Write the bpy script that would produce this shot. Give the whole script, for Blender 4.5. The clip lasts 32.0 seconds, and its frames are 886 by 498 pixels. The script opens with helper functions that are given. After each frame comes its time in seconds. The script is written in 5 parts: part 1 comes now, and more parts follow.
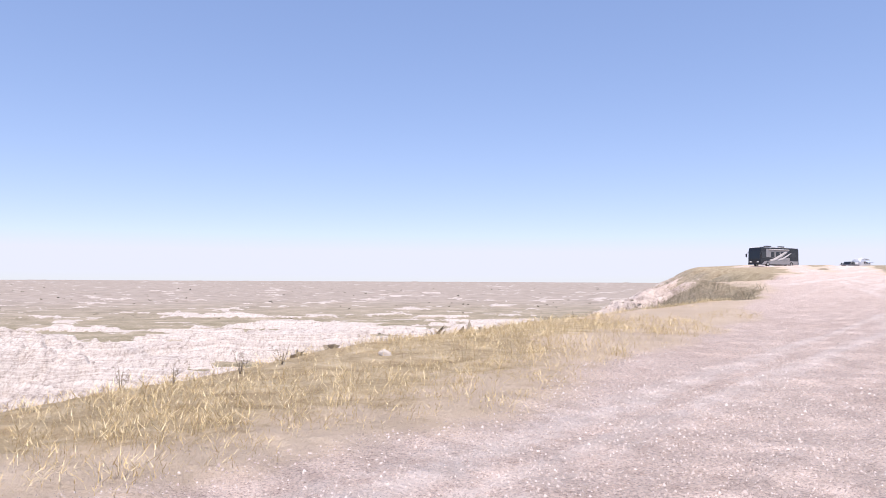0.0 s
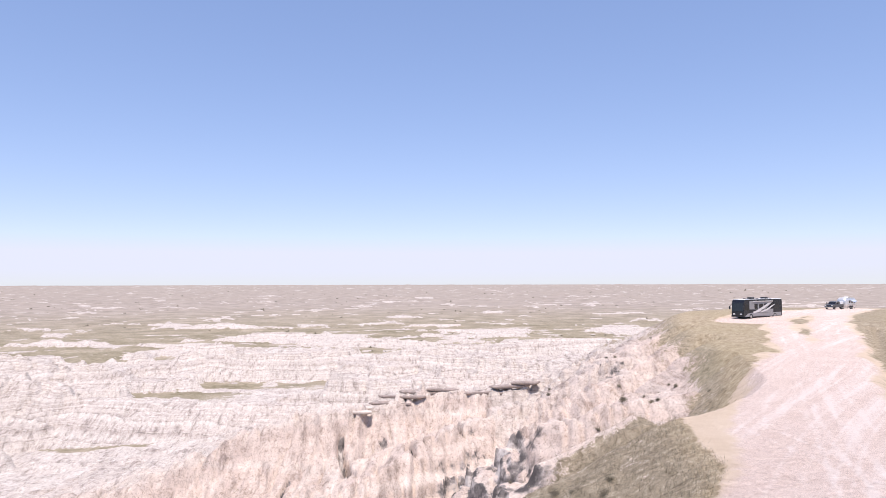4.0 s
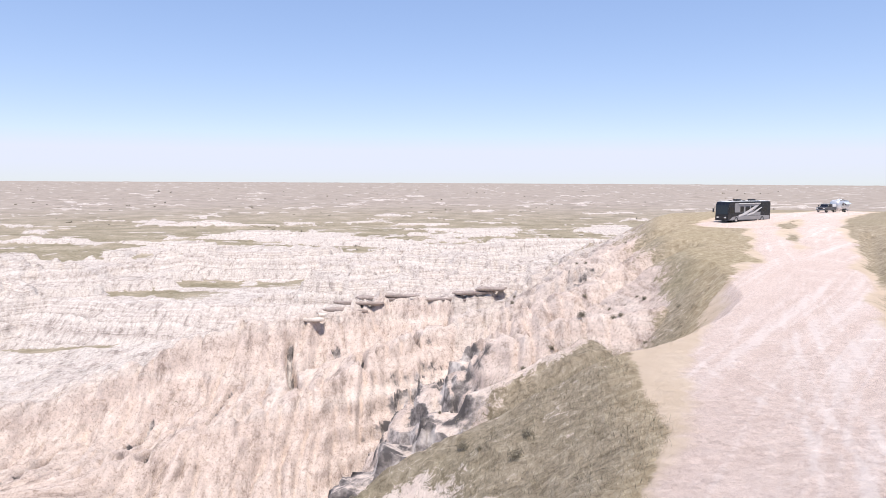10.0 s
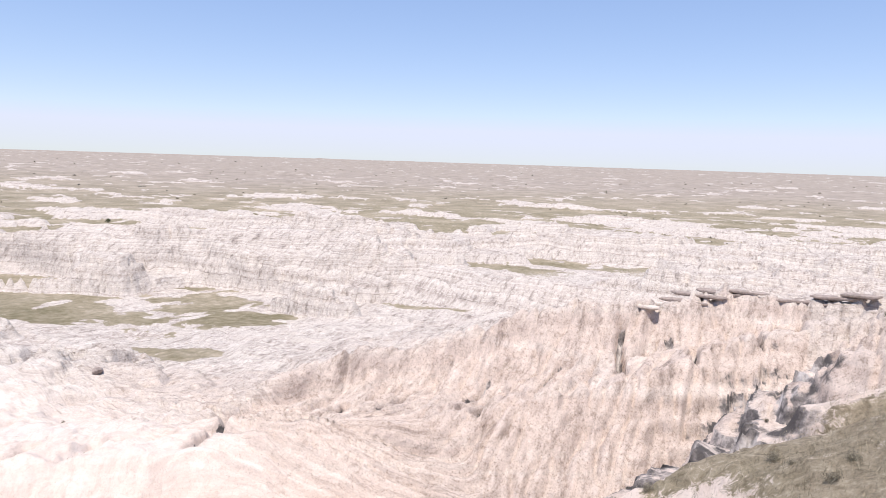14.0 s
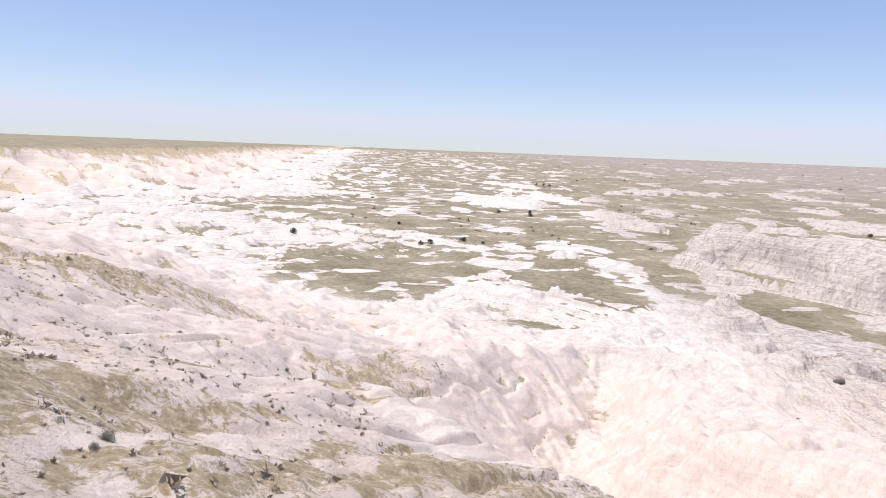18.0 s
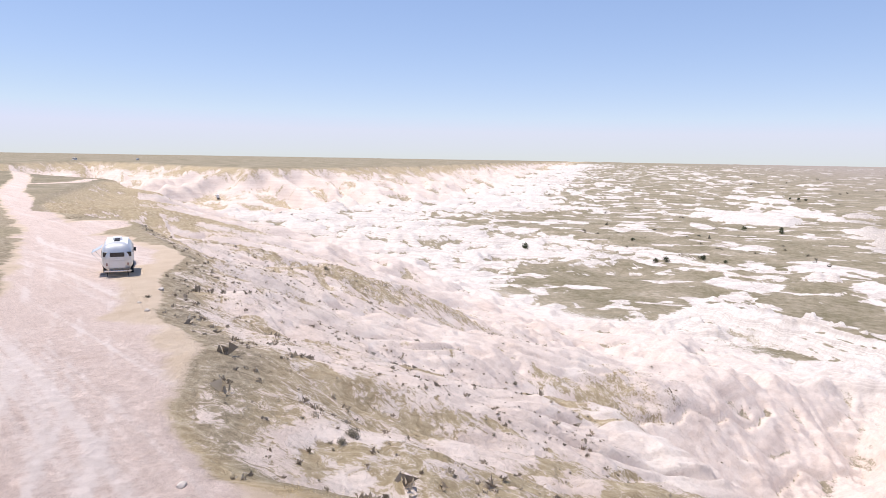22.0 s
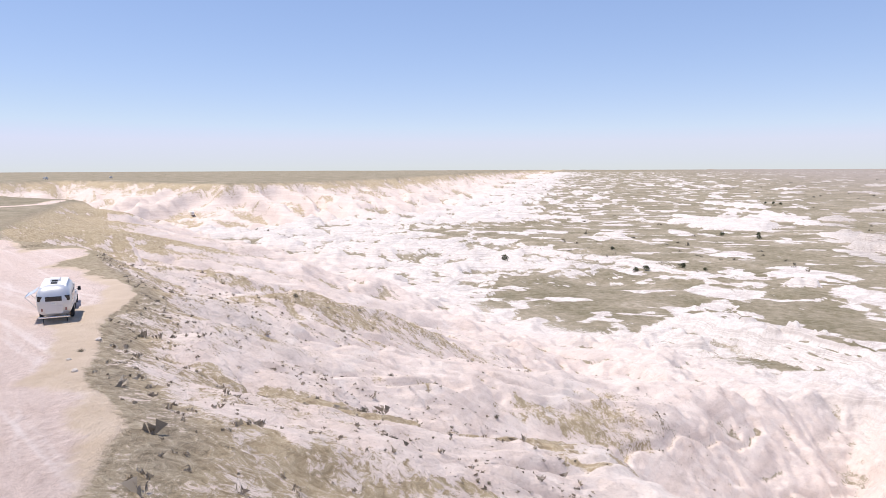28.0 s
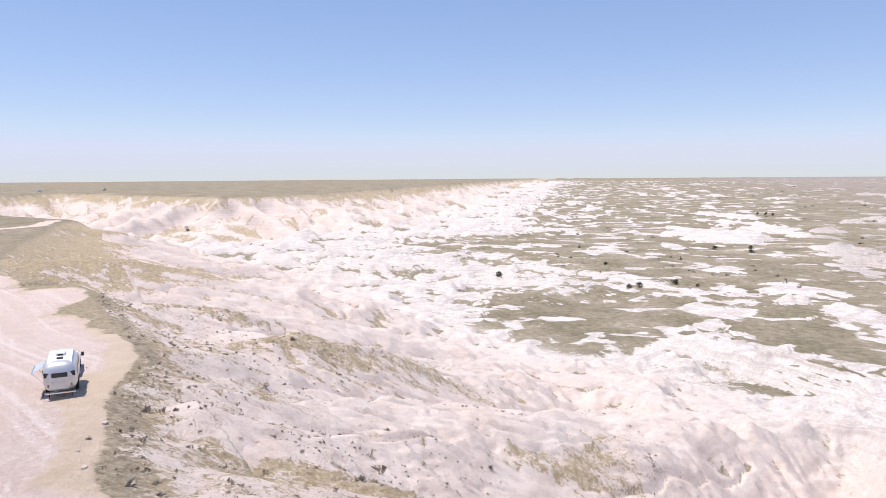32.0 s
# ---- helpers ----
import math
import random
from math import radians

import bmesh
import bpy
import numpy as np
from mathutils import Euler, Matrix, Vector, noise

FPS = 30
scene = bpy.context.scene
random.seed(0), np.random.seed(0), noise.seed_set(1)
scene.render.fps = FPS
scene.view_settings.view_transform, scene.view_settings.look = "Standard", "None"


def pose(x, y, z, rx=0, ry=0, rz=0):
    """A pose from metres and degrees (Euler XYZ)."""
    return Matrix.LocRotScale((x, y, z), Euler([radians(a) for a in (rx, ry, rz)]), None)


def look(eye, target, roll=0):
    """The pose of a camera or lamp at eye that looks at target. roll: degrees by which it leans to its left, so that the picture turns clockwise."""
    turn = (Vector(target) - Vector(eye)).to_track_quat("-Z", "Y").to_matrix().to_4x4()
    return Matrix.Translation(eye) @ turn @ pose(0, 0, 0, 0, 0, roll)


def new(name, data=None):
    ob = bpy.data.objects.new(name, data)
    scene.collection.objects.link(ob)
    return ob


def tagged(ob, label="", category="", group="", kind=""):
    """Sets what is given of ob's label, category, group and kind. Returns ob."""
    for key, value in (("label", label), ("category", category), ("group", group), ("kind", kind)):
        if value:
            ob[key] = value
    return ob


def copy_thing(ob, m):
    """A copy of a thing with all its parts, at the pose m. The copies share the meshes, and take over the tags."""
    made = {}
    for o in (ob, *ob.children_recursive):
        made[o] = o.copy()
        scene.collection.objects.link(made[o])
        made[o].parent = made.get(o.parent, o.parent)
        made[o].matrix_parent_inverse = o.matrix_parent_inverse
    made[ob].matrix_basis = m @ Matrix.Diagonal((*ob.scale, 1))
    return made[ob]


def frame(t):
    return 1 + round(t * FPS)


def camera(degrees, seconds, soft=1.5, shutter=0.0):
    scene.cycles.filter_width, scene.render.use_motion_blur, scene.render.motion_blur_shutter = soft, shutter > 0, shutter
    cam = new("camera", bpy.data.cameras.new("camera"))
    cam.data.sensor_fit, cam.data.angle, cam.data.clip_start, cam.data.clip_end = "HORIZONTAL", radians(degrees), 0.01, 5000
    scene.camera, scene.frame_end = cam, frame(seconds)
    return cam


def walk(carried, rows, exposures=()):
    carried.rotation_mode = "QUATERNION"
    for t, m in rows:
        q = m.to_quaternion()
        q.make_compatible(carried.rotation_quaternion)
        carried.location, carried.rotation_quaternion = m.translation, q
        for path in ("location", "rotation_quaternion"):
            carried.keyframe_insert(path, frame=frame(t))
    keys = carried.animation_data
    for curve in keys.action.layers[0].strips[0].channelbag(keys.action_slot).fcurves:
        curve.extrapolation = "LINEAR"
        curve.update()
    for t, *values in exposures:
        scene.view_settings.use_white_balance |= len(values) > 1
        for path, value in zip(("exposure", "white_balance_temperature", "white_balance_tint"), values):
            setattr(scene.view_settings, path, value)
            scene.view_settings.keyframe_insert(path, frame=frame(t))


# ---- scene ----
cam = camera(63.8, 32.0, soft=0.8)
PATH = [
    (0, (-0.106, 0.039, 0.166), (-0.129, 10.029, 0.619), 0.28),
    (0.5, (0.070, 0.329, 1.900), (0.076, 10.318, 2.369), 0.19),
    (1, (0.241, 0.591, 3.888), (0.294, 10.579, 4.364), 0.07),
    (1.5, (0.512, 0.650, 5.970), (0.585, 10.639, 6.431), 0.03),
    (2, (0.641, 0.690, 8.183), (0.715, 10.680, 8.642), -0.04),
    (2.5, (0.988, 0.922, 9.598), (1.058, 10.912, 10.042), -0.33),
    (3, (1.278, 0.759, 9.749), (1.350, 10.748, 10.208), -0.23),
    (3.5, (1.612, 0.601, 9.857), (1.683, 10.589, 10.323), -0.16),
    (5.5, (3.363, 2.238, 10.010), (3.447, 12.225, 10.508), -0.03),
    (6, (3.954, 3.779, 10.018), (4.054, 13.769, 10.471), -0.07),
    (6.5, (4.587, 6.005, 10.038), (4.703, 16.000, 10.350), -0.04),
    (7, (5.231, 8.502, 9.981), (5.353, 18.500, 10.101), -0.06),
    (7.5, (5.981, 10.217, 9.980), (6.114, 20.215, 9.787), -0.10),
    (8, (6.774, 11.330, 10.026), (6.915, 21.316, 9.520), -0.08),
    (8.5, (7.370, 11.827, 10.011), (7.518, 21.799, 9.278), 0.03),
    (9, (7.744, 11.990, 9.984), (7.899, 21.950, 9.110), 0.15),
    (9.5, (7.882, 12.021, 10.002), (8.047, 21.976, 9.071), 0.22),
    (10, (8.015, 12.151, 9.921), (8.186, 22.105, 8.972), 0.30),
    (10.5, (8.145, 12.251, 9.844), (8.329, 22.194, 8.794), 0.28),
    (11, (8.334, 12.435, 9.744), (8.528, 22.373, 8.651), 0.34),
    (11.5, (8.657, 12.686, 9.659), (8.856, 22.623, 8.551), 0.45),
    (12, (9.000, 12.964, 9.542), (9.201, 22.899, 8.428), 0.53),
    (12.2, (9.070, 12.953, 9.572), (8.882, 22.886, 8.430), 0.71),
    (12.4, (9.174, 12.887, 9.630), (8.116, 22.762, 8.464), 0.87),
    (12.5, (9.228, 12.805, 9.632), (7.840, 22.639, 8.462), 1.02),
    (12.6, (9.262, 12.808, 9.648), (7.597, 22.597, 8.469), 1.11),
    (12.8, (9.359, 12.791, 9.611), (7.240, 22.492, 8.422), 1.30),
    (13, (9.484, 12.725, 9.582), (6.924, 22.319, 8.391), 1.41),
    (13.5, (9.775, 12.528, 9.587), (6.185, 21.782, 8.370), 1.62),
    (14, (10.086, 12.294, 9.508), (5.599, 21.145, 8.275), 1.80),
    (14.5, (10.432, 11.975, 9.520), (4.967, 20.255, 8.264), 2.00),
    (16.5, (9.497, 11.827, 7.074), (0.811, 16.595, 5.723), 2.47),
    (17, (9.610, 11.664, 6.985), (0.381, 15.263, 5.616), 2.39),
    (17.5, (9.679, 11.721, 6.932), (0.065, 14.095, 5.540), 2.29),
    (18, (9.863, 11.695, 6.902), (0.030, 12.870, 5.512), 2.20),
    (18.5, (9.887, 11.737, 6.957), (-0.015, 11.727, 5.561), 2.15),
    (19, (9.844, 11.705, 6.968), (0.005, 10.582, 5.579), 2.04),
    (19.2, (9.911, 11.703, 7.004), (0.133, 10.135, 5.613), 2.01),
    (19.4, (9.988, 11.700, 7.030), (0.281, 9.744, 5.636), 2.00),
    (19.5, (10.044, 11.713, 7.093), (0.358, 9.653, 5.699), 1.98),
    (19.6, (10.088, 11.719, 7.160), (0.409, 9.626, 5.769), 1.95),
    (19.8, (10.132, 11.740, 7.199), (0.463, 9.595, 5.814), 1.87),
    (20, (10.152, 11.747, 7.217), (0.486, 9.581, 5.844), 1.76),
    (20.5, (10.154, 11.608, 7.195), (0.477, 9.477, 5.851), 1.52),
    (21, (10.163, 11.541, 7.165), (0.475, 9.444, 5.844), 1.32),
    (21.5, (10.197, 11.663, 7.108), (0.499, 9.597, 5.807), 1.12),
    (22, (10.196, 11.843, 7.165), (0.488, 9.808, 5.898), 0.94),
    (22.5, (9.971, 11.972, 7.142), (0.252, 9.964, 5.911), 0.82),
    (23, (9.487, 11.966, 7.091), (-0.242, 9.985, 5.894), 0.69),
    (23.5, (8.708, 11.867, 7.100), (-1.029, 9.911, 5.932), 0.55),
    (24, (7.635, 11.724, 7.148), (-2.110, 9.796, 5.999), 0.40),
    (24.5, (6.436, 11.471, 7.165), (-3.314, 9.569, 6.022), 0.27),
    (25, (5.407, 11.307, 7.228), (-4.353, 9.429, 6.125), 0.09),
    (25.5, (4.953, 11.250, 7.146), (-4.810, 9.397, 6.035), -0.07),
    (27.5, (5.048, 11.526, 7.743), (-4.728, 9.745, 6.622), -0.22),
    (28, (5.241, 11.585, 8.350), (-4.538, 9.820, 7.231), -0.26),
    (28.5, (5.428, 11.652, 9.059), (-4.355, 9.898, 7.956), -0.29),
    (29, (5.593, 11.650, 9.606), (-4.194, 9.908, 8.522), -0.28),
    (29.5, (5.747, 11.636, 10.288), (-4.044, 9.910, 9.217), -0.29),
    (30, (5.922, 11.651, 11.053), (-3.873, 9.934, 9.997), -0.30),
    (30.5, (6.155, 11.723, 11.795), (-3.643, 10.016, 10.751), -0.33),
    (31, (6.274, 11.756, 12.438), (-3.527, 10.057, 11.409), -0.35),
    (31.5, (6.381, 11.751, 13.086), (-3.422, 10.059, 12.070), -0.39),
    (32, (6.487, 11.797, 13.759), (-3.318, 10.110, 12.751), -0.43),
]
walk(cam, [(t, look(eye, target, roll)) for t, eye, target, roll in PATH],
     [(0, 0.60, 6500, 17), (6, 0.54, 6500, 16), (9, 0.56, 6500, 13), (13, 0.55, 6450, 12), (16.5, 0.40, 6500, 12), (20, 0.42, 6500, 13), (32, 0.37, 6400, 14)])

# ---- world, sun, exposure ----
SUN_AZ = (0.12, -0.993)
SUN_EL = radians(73)
world = bpy.data.worlds.new("sky")
scene.world = world
world.use_nodes = True
wn = world.node_tree
sky = wn.nodes.new("ShaderNodeTexSky")
sky.sky_type = "NISHITA"
sky.sun_disc = False
sky.sun_elevation = SUN_EL
sky.sun_rotation = math.atan2(SUN_AZ[0], SUN_AZ[1])
sky.altitude = 900
sky.air_density = 1.0
sky.dust_density = 0.1
sky.ozone_density = 2.0
soften = wn.nodes.new("ShaderNodeGamma")
soften.inputs[1].default_value = 0.6
wn.links.new(sky.outputs[0], soften.inputs[0])
hue = wn.nodes.new("ShaderNodeMix")
hue.data_type, hue.blend_type = "RGBA", "MULTIPLY"
hue.inputs[0].default_value = 1.0
hue.inputs[7].default_value = (1.55, 1.58, 1.86, 1)
deepen = wn.nodes.new("ShaderNodeHueSaturation")
deepen.inputs["Saturation"].default_value = 1.18
wn.links.new(soften.outputs[0], deepen.inputs["Color"])
wn.links.new(deepen.outputs[0], hue.inputs[6])
limit = wn.nodes.new("ShaderNodeMix")
limit.data_type, limit.blend_type = "RGBA", "DARKEN"
limit.inputs[0].default_value = 1.0
limit.inputs[7].default_value = (4.5, 4.85, 5.9, 1)
wn.links.new(hue.outputs[2], limit.inputs[6])
wn.links.new(limit.outputs[2], wn.nodes["Background"].inputs[0])
wn.nodes["Background"].inputs[1].default_value = 0.12
sun = new("sun", bpy.data.lights.new("sun", "SUN"))
sun.data.energy = 3.8
sun.data.angle = radians(0.55)
sun.data.color = (1.0, 0.93, 0.84)
sun.matrix_world = look((SUN_AZ[0] * 100 * math.cos(SUN_EL), SUN_AZ[1] * 100 * math.cos(SUN_EL), 100 * math.sin(SUN_EL)), (0, 0, 0))


# ---- materials ----
def nodes_of(name):
    m = bpy.data.materials.new(name)
    m.use_nodes = True
    return m, m.node_tree, m.node_tree.nodes["Principled BSDF"]


def noise_node(nt, vec, scale, detail=6.0, rough=0.6, dist=0.0):
    n = nt.nodes.new("ShaderNodeTexNoise")
    n.inputs["Scale"].default_value = scale
    n.inputs["Detail"].default_value = detail
    n.inputs["Roughness"].default_value = rough
    n.inputs["Distortion"].default_value = dist
    if vec is not None:
        nt.links.new(vec, n.inputs["Vector"])
    return n.outputs["Fac"]


def ramp(nt, fac, stops):
    n = nt.nodes.new("ShaderNodeValToRGB")
    el = n.color_ramp.elements
    while len(el) < len(stops):
        el.new(0.5)
    for e, (p, c) in zip(el, stops):
        e.position = p
        e.color = (*c, 1) if len(c) == 3 else c
    nt.links.new(fac, n.inputs[0])
    return n.outputs["Color"]


def mixc(nt, fac, a, b, blend="MIX"):
    n = nt.nodes.new("ShaderNodeMix")
    n.data_type = "RGBA"
    n.blend_type = blend
    for value, socket in ((fac, n.inputs[0]), (a, n.inputs[6]), (b, n.inputs[7])):
        if isinstance(value, (int, float)):
            socket.default_value = value
        elif isinstance(value, tuple):
            socket.default_value = (*value, 1)
        else:
            nt.links.new(value, socket)
    return n.outputs[2]


def calc(nt, op, a, b=0.0, c=0.0, clamp=False):
    n = nt.nodes.new("ShaderNodeMath")
    n.operation = op
    n.use_clamp = clamp
    for i, v in enumerate((a, b, c)):
        if isinstance(v, (int, float)):
            n.inputs[i].default_value = v
        else:
            nt.links.new(v, n.inputs[i])
    return n.outputs[0]


def span(nt, v, lo, hi):
    n = nt.nodes.new("ShaderNodeMapRange")
    n.interpolation_type = "SMOOTHSTEP"
    n.inputs[1].default_value, n.inputs[2].default_value = lo, hi
    nt.links.new(v, n.inputs[0])
    return n.outputs[0]


def bump(nt, bsdf, height, dist, strength=0.7):
    n = nt.nodes.new("ShaderNodeBump")
    n.inputs["Strength"].default_value = strength
    n.inputs["Distance"].default_value = dist
    nt.links.new(height, n.inputs["Height"])
    nt.links.new(n.outputs[0], bsdf.inputs["Normal"])


def attr(nt, name):
    n = nt.nodes.new("ShaderNodeAttribute")
    n.attribute_name = name
    return n.outputs["Fac"]


def make_ground_material():
    m, nt, bsdf = nodes_of("badlands_ground")
    geo = nt.nodes.new("ShaderNodeNewGeometry")
    pos = geo.outputs["Position"]
    sep = nt.nodes.new("ShaderNodeSeparateXYZ")
    nt.links.new(pos, sep.inputs[0])
    straw, pale, grass, road, pink, dirt = attr(nt, "straw"), attr(nt, "pale"), attr(nt, "grass"), attr(nt, "road"), attr(nt, "pink"), attr(nt, "dirt")
    n_big = noise_node(nt, pos, 0.035, 5)
    n_mid = noise_node(nt, pos, 0.35, 7, 0.65)
    n_fine = noise_node(nt, pos, 4.0, 6, 0.7)
    n_grit = noise_node(nt, pos, 34.0, 4, 0.75)
    # clay: bands that follow height, white to pink to grey; thin darker beds also paint in ledge shade
    north = attr(nt, "north")
    flow = nt.nodes.new("ShaderNodeCombineXYZ")
    nt.links.new(attr(nt, "across"), flow.inputs[0])
    nt.links.new(calc(nt, "MULTIPLY", attr(nt, "fall_line"), 0.26), flow.inputs[1])
    nt.links.new(calc(nt, "MULTIPLY", sep.outputs[2], 0.35), flow.inputs[2])
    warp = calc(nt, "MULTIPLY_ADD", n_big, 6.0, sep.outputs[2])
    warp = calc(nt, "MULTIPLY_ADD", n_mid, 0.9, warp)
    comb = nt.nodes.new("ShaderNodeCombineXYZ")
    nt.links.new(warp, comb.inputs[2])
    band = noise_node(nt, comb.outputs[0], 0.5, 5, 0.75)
    beds_and_shade = noise_node(nt, comb.outputs[0], 1.7, 3, 0.6)
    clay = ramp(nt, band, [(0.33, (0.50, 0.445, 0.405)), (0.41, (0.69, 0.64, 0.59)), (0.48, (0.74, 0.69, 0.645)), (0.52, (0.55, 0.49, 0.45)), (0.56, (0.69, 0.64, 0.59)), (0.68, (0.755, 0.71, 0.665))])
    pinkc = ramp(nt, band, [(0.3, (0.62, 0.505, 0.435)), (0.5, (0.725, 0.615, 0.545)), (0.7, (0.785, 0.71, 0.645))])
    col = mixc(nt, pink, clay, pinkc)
    beds_and_shade = ramp(nt, beds_and_shade, [(0.38, (0.36, 0.34, 0.335)), (0.45, (0.88, 0.87, 0.86)), (0.56, (1, 1, 1)), (0.64, (1.1, 1.09, 1.08))])
    col = mixc(nt, calc(nt, "MULTIPLY", calc(nt, "SUBTRACT", 1.0, pink), calc(nt, "MULTIPLY", calc(nt, "MULTIPLY_ADD", north, 0.6, 0.14), span(nt, n_mid, 0.40, 0.62))), col, mixc(nt, 1.0, col, beds_and_shade, "MULTIPLY"))
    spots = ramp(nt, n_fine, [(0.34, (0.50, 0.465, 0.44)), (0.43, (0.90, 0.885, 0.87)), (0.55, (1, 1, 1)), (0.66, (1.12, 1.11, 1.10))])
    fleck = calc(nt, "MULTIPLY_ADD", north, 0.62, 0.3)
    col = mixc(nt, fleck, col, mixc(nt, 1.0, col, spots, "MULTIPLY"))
    blotch = ramp(nt, noise_node(nt, pos, 0.9, 7, 0.7, 0.8), [(0.33, (0.62, 0.585, 0.56)), (0.44, (0.94, 0.93, 0.92)), (0.60, (1.05, 1.05, 1.05))])
    col = mixc(nt, fleck, col, mixc(nt, 1.0, col, blotch, "MULTIPLY"))
    # shade of rills and grooves painted on as dark streaks down the slope
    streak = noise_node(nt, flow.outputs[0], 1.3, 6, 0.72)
    groove_shade = ramp(nt, streak, [(0.36, (0.42, 0.395, 0.385)), (0.46, (0.86, 0.85, 0.84)), (0.54, (1.0, 1.0, 1.0)), (0.66, (1.12, 1.11, 1.10))])
    col = mixc(nt, calc(nt, "MULTIPLY_ADD", north, 0.28, 0.2), col, mixc(nt, 1.0, col, groove_shade, "MULTIPLY"))
    broad_groove_shade = ramp(nt, noise_node(nt, flow.outputs[0], 0.4, 7, 0.75), [(0.36, (0.45, 0.42, 0.41)), (0.46, (0.92, 0.91, 0.90)), (0.7, (1.05, 1.05, 1.05))])
    col = mixc(nt, calc(nt, "MULTIPLY_ADD", north, 0.6, 0.15), col, mixc(nt, 1.0, col, broad_groove_shade, "MULTIPLY"))
    # the northern beds are greyer and duller
    col = mixc(nt, calc(nt, "MULTIPLY", north, calc(nt, "MULTIPLY_ADD", n_big, 1.2, 0.2, clamp=True)), col, mixc(nt, 1.0, col, (0.88, 0.87, 0.87), "MULTIPLY"))
    # broken cliffs over the gully and clefts: grey-brown rock, their shade painted in
    grey_rock_shade = ramp(nt, n_mid, [(0.42, (0.10, 0.09, 0.088)), (0.50, (0.23, 0.205, 0.195)), (0.57, (0.46, 0.415, 0.39)), (0.66, (0.66, 0.61, 0.57))])
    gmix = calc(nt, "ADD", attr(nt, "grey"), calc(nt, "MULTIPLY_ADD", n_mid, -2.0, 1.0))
    col = mixc(nt, span(nt, gmix, 0.45, 0.8), col, grey_rock_shade)
    # dry grass and bare dirt
    n_tuft = noise_node(nt, pos, 1.4, 8, 0.78, 0.6)
    gcol = ramp(nt, n_tuft, [(0.34, (0.16, 0.13, 0.09)), (0.46, (0.30, 0.25, 0.18)), (0.56, (0.41, 0.345, 0.255)), (0.68, (0.56, 0.48, 0.37))])
    gcol = mixc(nt, calc(nt, "MULTIPLY", span(nt, n_big, 0.45, 0.65), 0.35), gcol, (0.27, 0.245, 0.145))
    strawc = ramp(nt, n_tuft, [(0.32, (0.34, 0.25, 0.145)), (0.45, (0.49, 0.38, 0.235)), (0.55, (0.58, 0.465, 0.30)), (0.68, (0.68, 0.57, 0.40))])
    gcol = mixc(nt, straw, gcol, strawc)
    palec = ramp(nt, calc(nt, "MULTIPLY_ADD", n_big, 0.5, calc(nt, "MULTIPLY", n_mid, 0.5)), [(0.36, (0.17, 0.15, 0.09)), (0.46, (0.25, 0.215, 0.145)), (0.54, (0.315, 0.27, 0.195)), (0.62, (0.42, 0.36, 0.28))])
    gcol = mixc(nt, pale, gcol, palec)
    # far prairie grass, with the haze of distance tinted into its colour
    gcol = mixc(nt, attr(nt, "prairie"), gcol, ramp(nt, n_big, [(0.35, (0.27, 0.23, 0.195)), (0.6, (0.36, 0.31, 0.265))]))
    loose = calc(nt, "SUBTRACT", 1.0, calc(nt, "MULTIPLY", pale, 0.45))
    gmask = calc(nt, "ADD", grass, calc(nt, "MULTIPLY", loose, calc(nt, "MULTIPLY_ADD", n_tuft, -2.2, 1.1)))
    gmask = calc(nt, "ADD", gmask, calc(nt, "MULTIPLY", loose, calc(nt, "MULTIPLY_ADD", n_mid, 1.3, -0.65)))
    col = mixc(nt, span(nt, gmask, 0.38, 0.62), col, gcol)
    dcol = ramp(nt, n_mid, [(0.3, (0.60, 0.475, 0.35)), (0.7, (0.70, 0.575, 0.45))])
    dmask = calc(nt, "ADD", dirt, calc(nt, "ADD", calc(nt, "MULTIPLY_ADD", n_mid, 0.9, -0.45), calc(nt, "MULTIPLY_ADD", n_tuft, 0.9, -0.45)))
    col = mixc(nt, span(nt, dmask, 0.35, 0.75), col, dcol)
    # gravel road with wheel tracks
    rcol = ramp(nt, n_mid, [(0.3, (0.66, 0.53, 0.46)), (0.7, (0.75, 0.625, 0.555))])
    grit = ramp(nt, n_grit, [(0.36, (0.50, 0.47, 0.46)), (0.46, (0.90, 0.89, 0.89)), (0.56, (1.04, 1.04, 1.04)), (0.66, (1.2, 1.19, 1.18))])
    scuff = ramp(nt, n_fine, [(0.36, (0.88, 0.85, 0.84)), (0.5, (1, 1, 1)), (0.64, (1.05, 1.05, 1.05))])
    rcol = mixc(nt, 1.0, rcol, scuff, "MULTIPLY")
    rcol = mixc(nt, 1.0, rcol, grit, "MULTIPLY")
    track = attr(nt, "track")
    rcol = mixc(nt, calc(nt, "MULTIPLY", span(nt, calc(nt, "ADD", track, calc(nt, "MULTIPLY_ADD", n_fine, 0.8, -0.4)), 0.25, 0.85), 0.6), rcol, (0.80, 0.715, 0.665))
    rmask = calc(nt, "ADD", road, calc(nt, "ADD", calc(nt, "MULTIPLY_ADD", n_mid, 0.7, -0.35), calc(nt, "MULTIPLY_ADD", n_tuft, 0.7, -0.35)))
    col = mixc(nt, span(nt, rmask, 0.2, 0.8), col, rcol)
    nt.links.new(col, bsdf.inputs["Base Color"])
    bsdf.inputs["Roughness"].default_value = 0.95
    bsdf.inputs["Specular IOR Level"].default_value = 0.15
    h = calc(nt, "ADD", calc(nt, "MULTIPLY", n_fine, calc(nt, "MULTIPLY_ADD", road, -0.4, 0.5, clamp=True)), calc(nt, "MULTIPLY", n_grit, 0.1))
    h = calc(nt, "MULTIPLY_ADD", calc(nt, "MULTIPLY", n_mid, calc(nt, "SUBTRACT", 1.0, road, clamp=True)), calc(nt, "MULTIPLY_ADD", north, 0.7, 0.6), h)
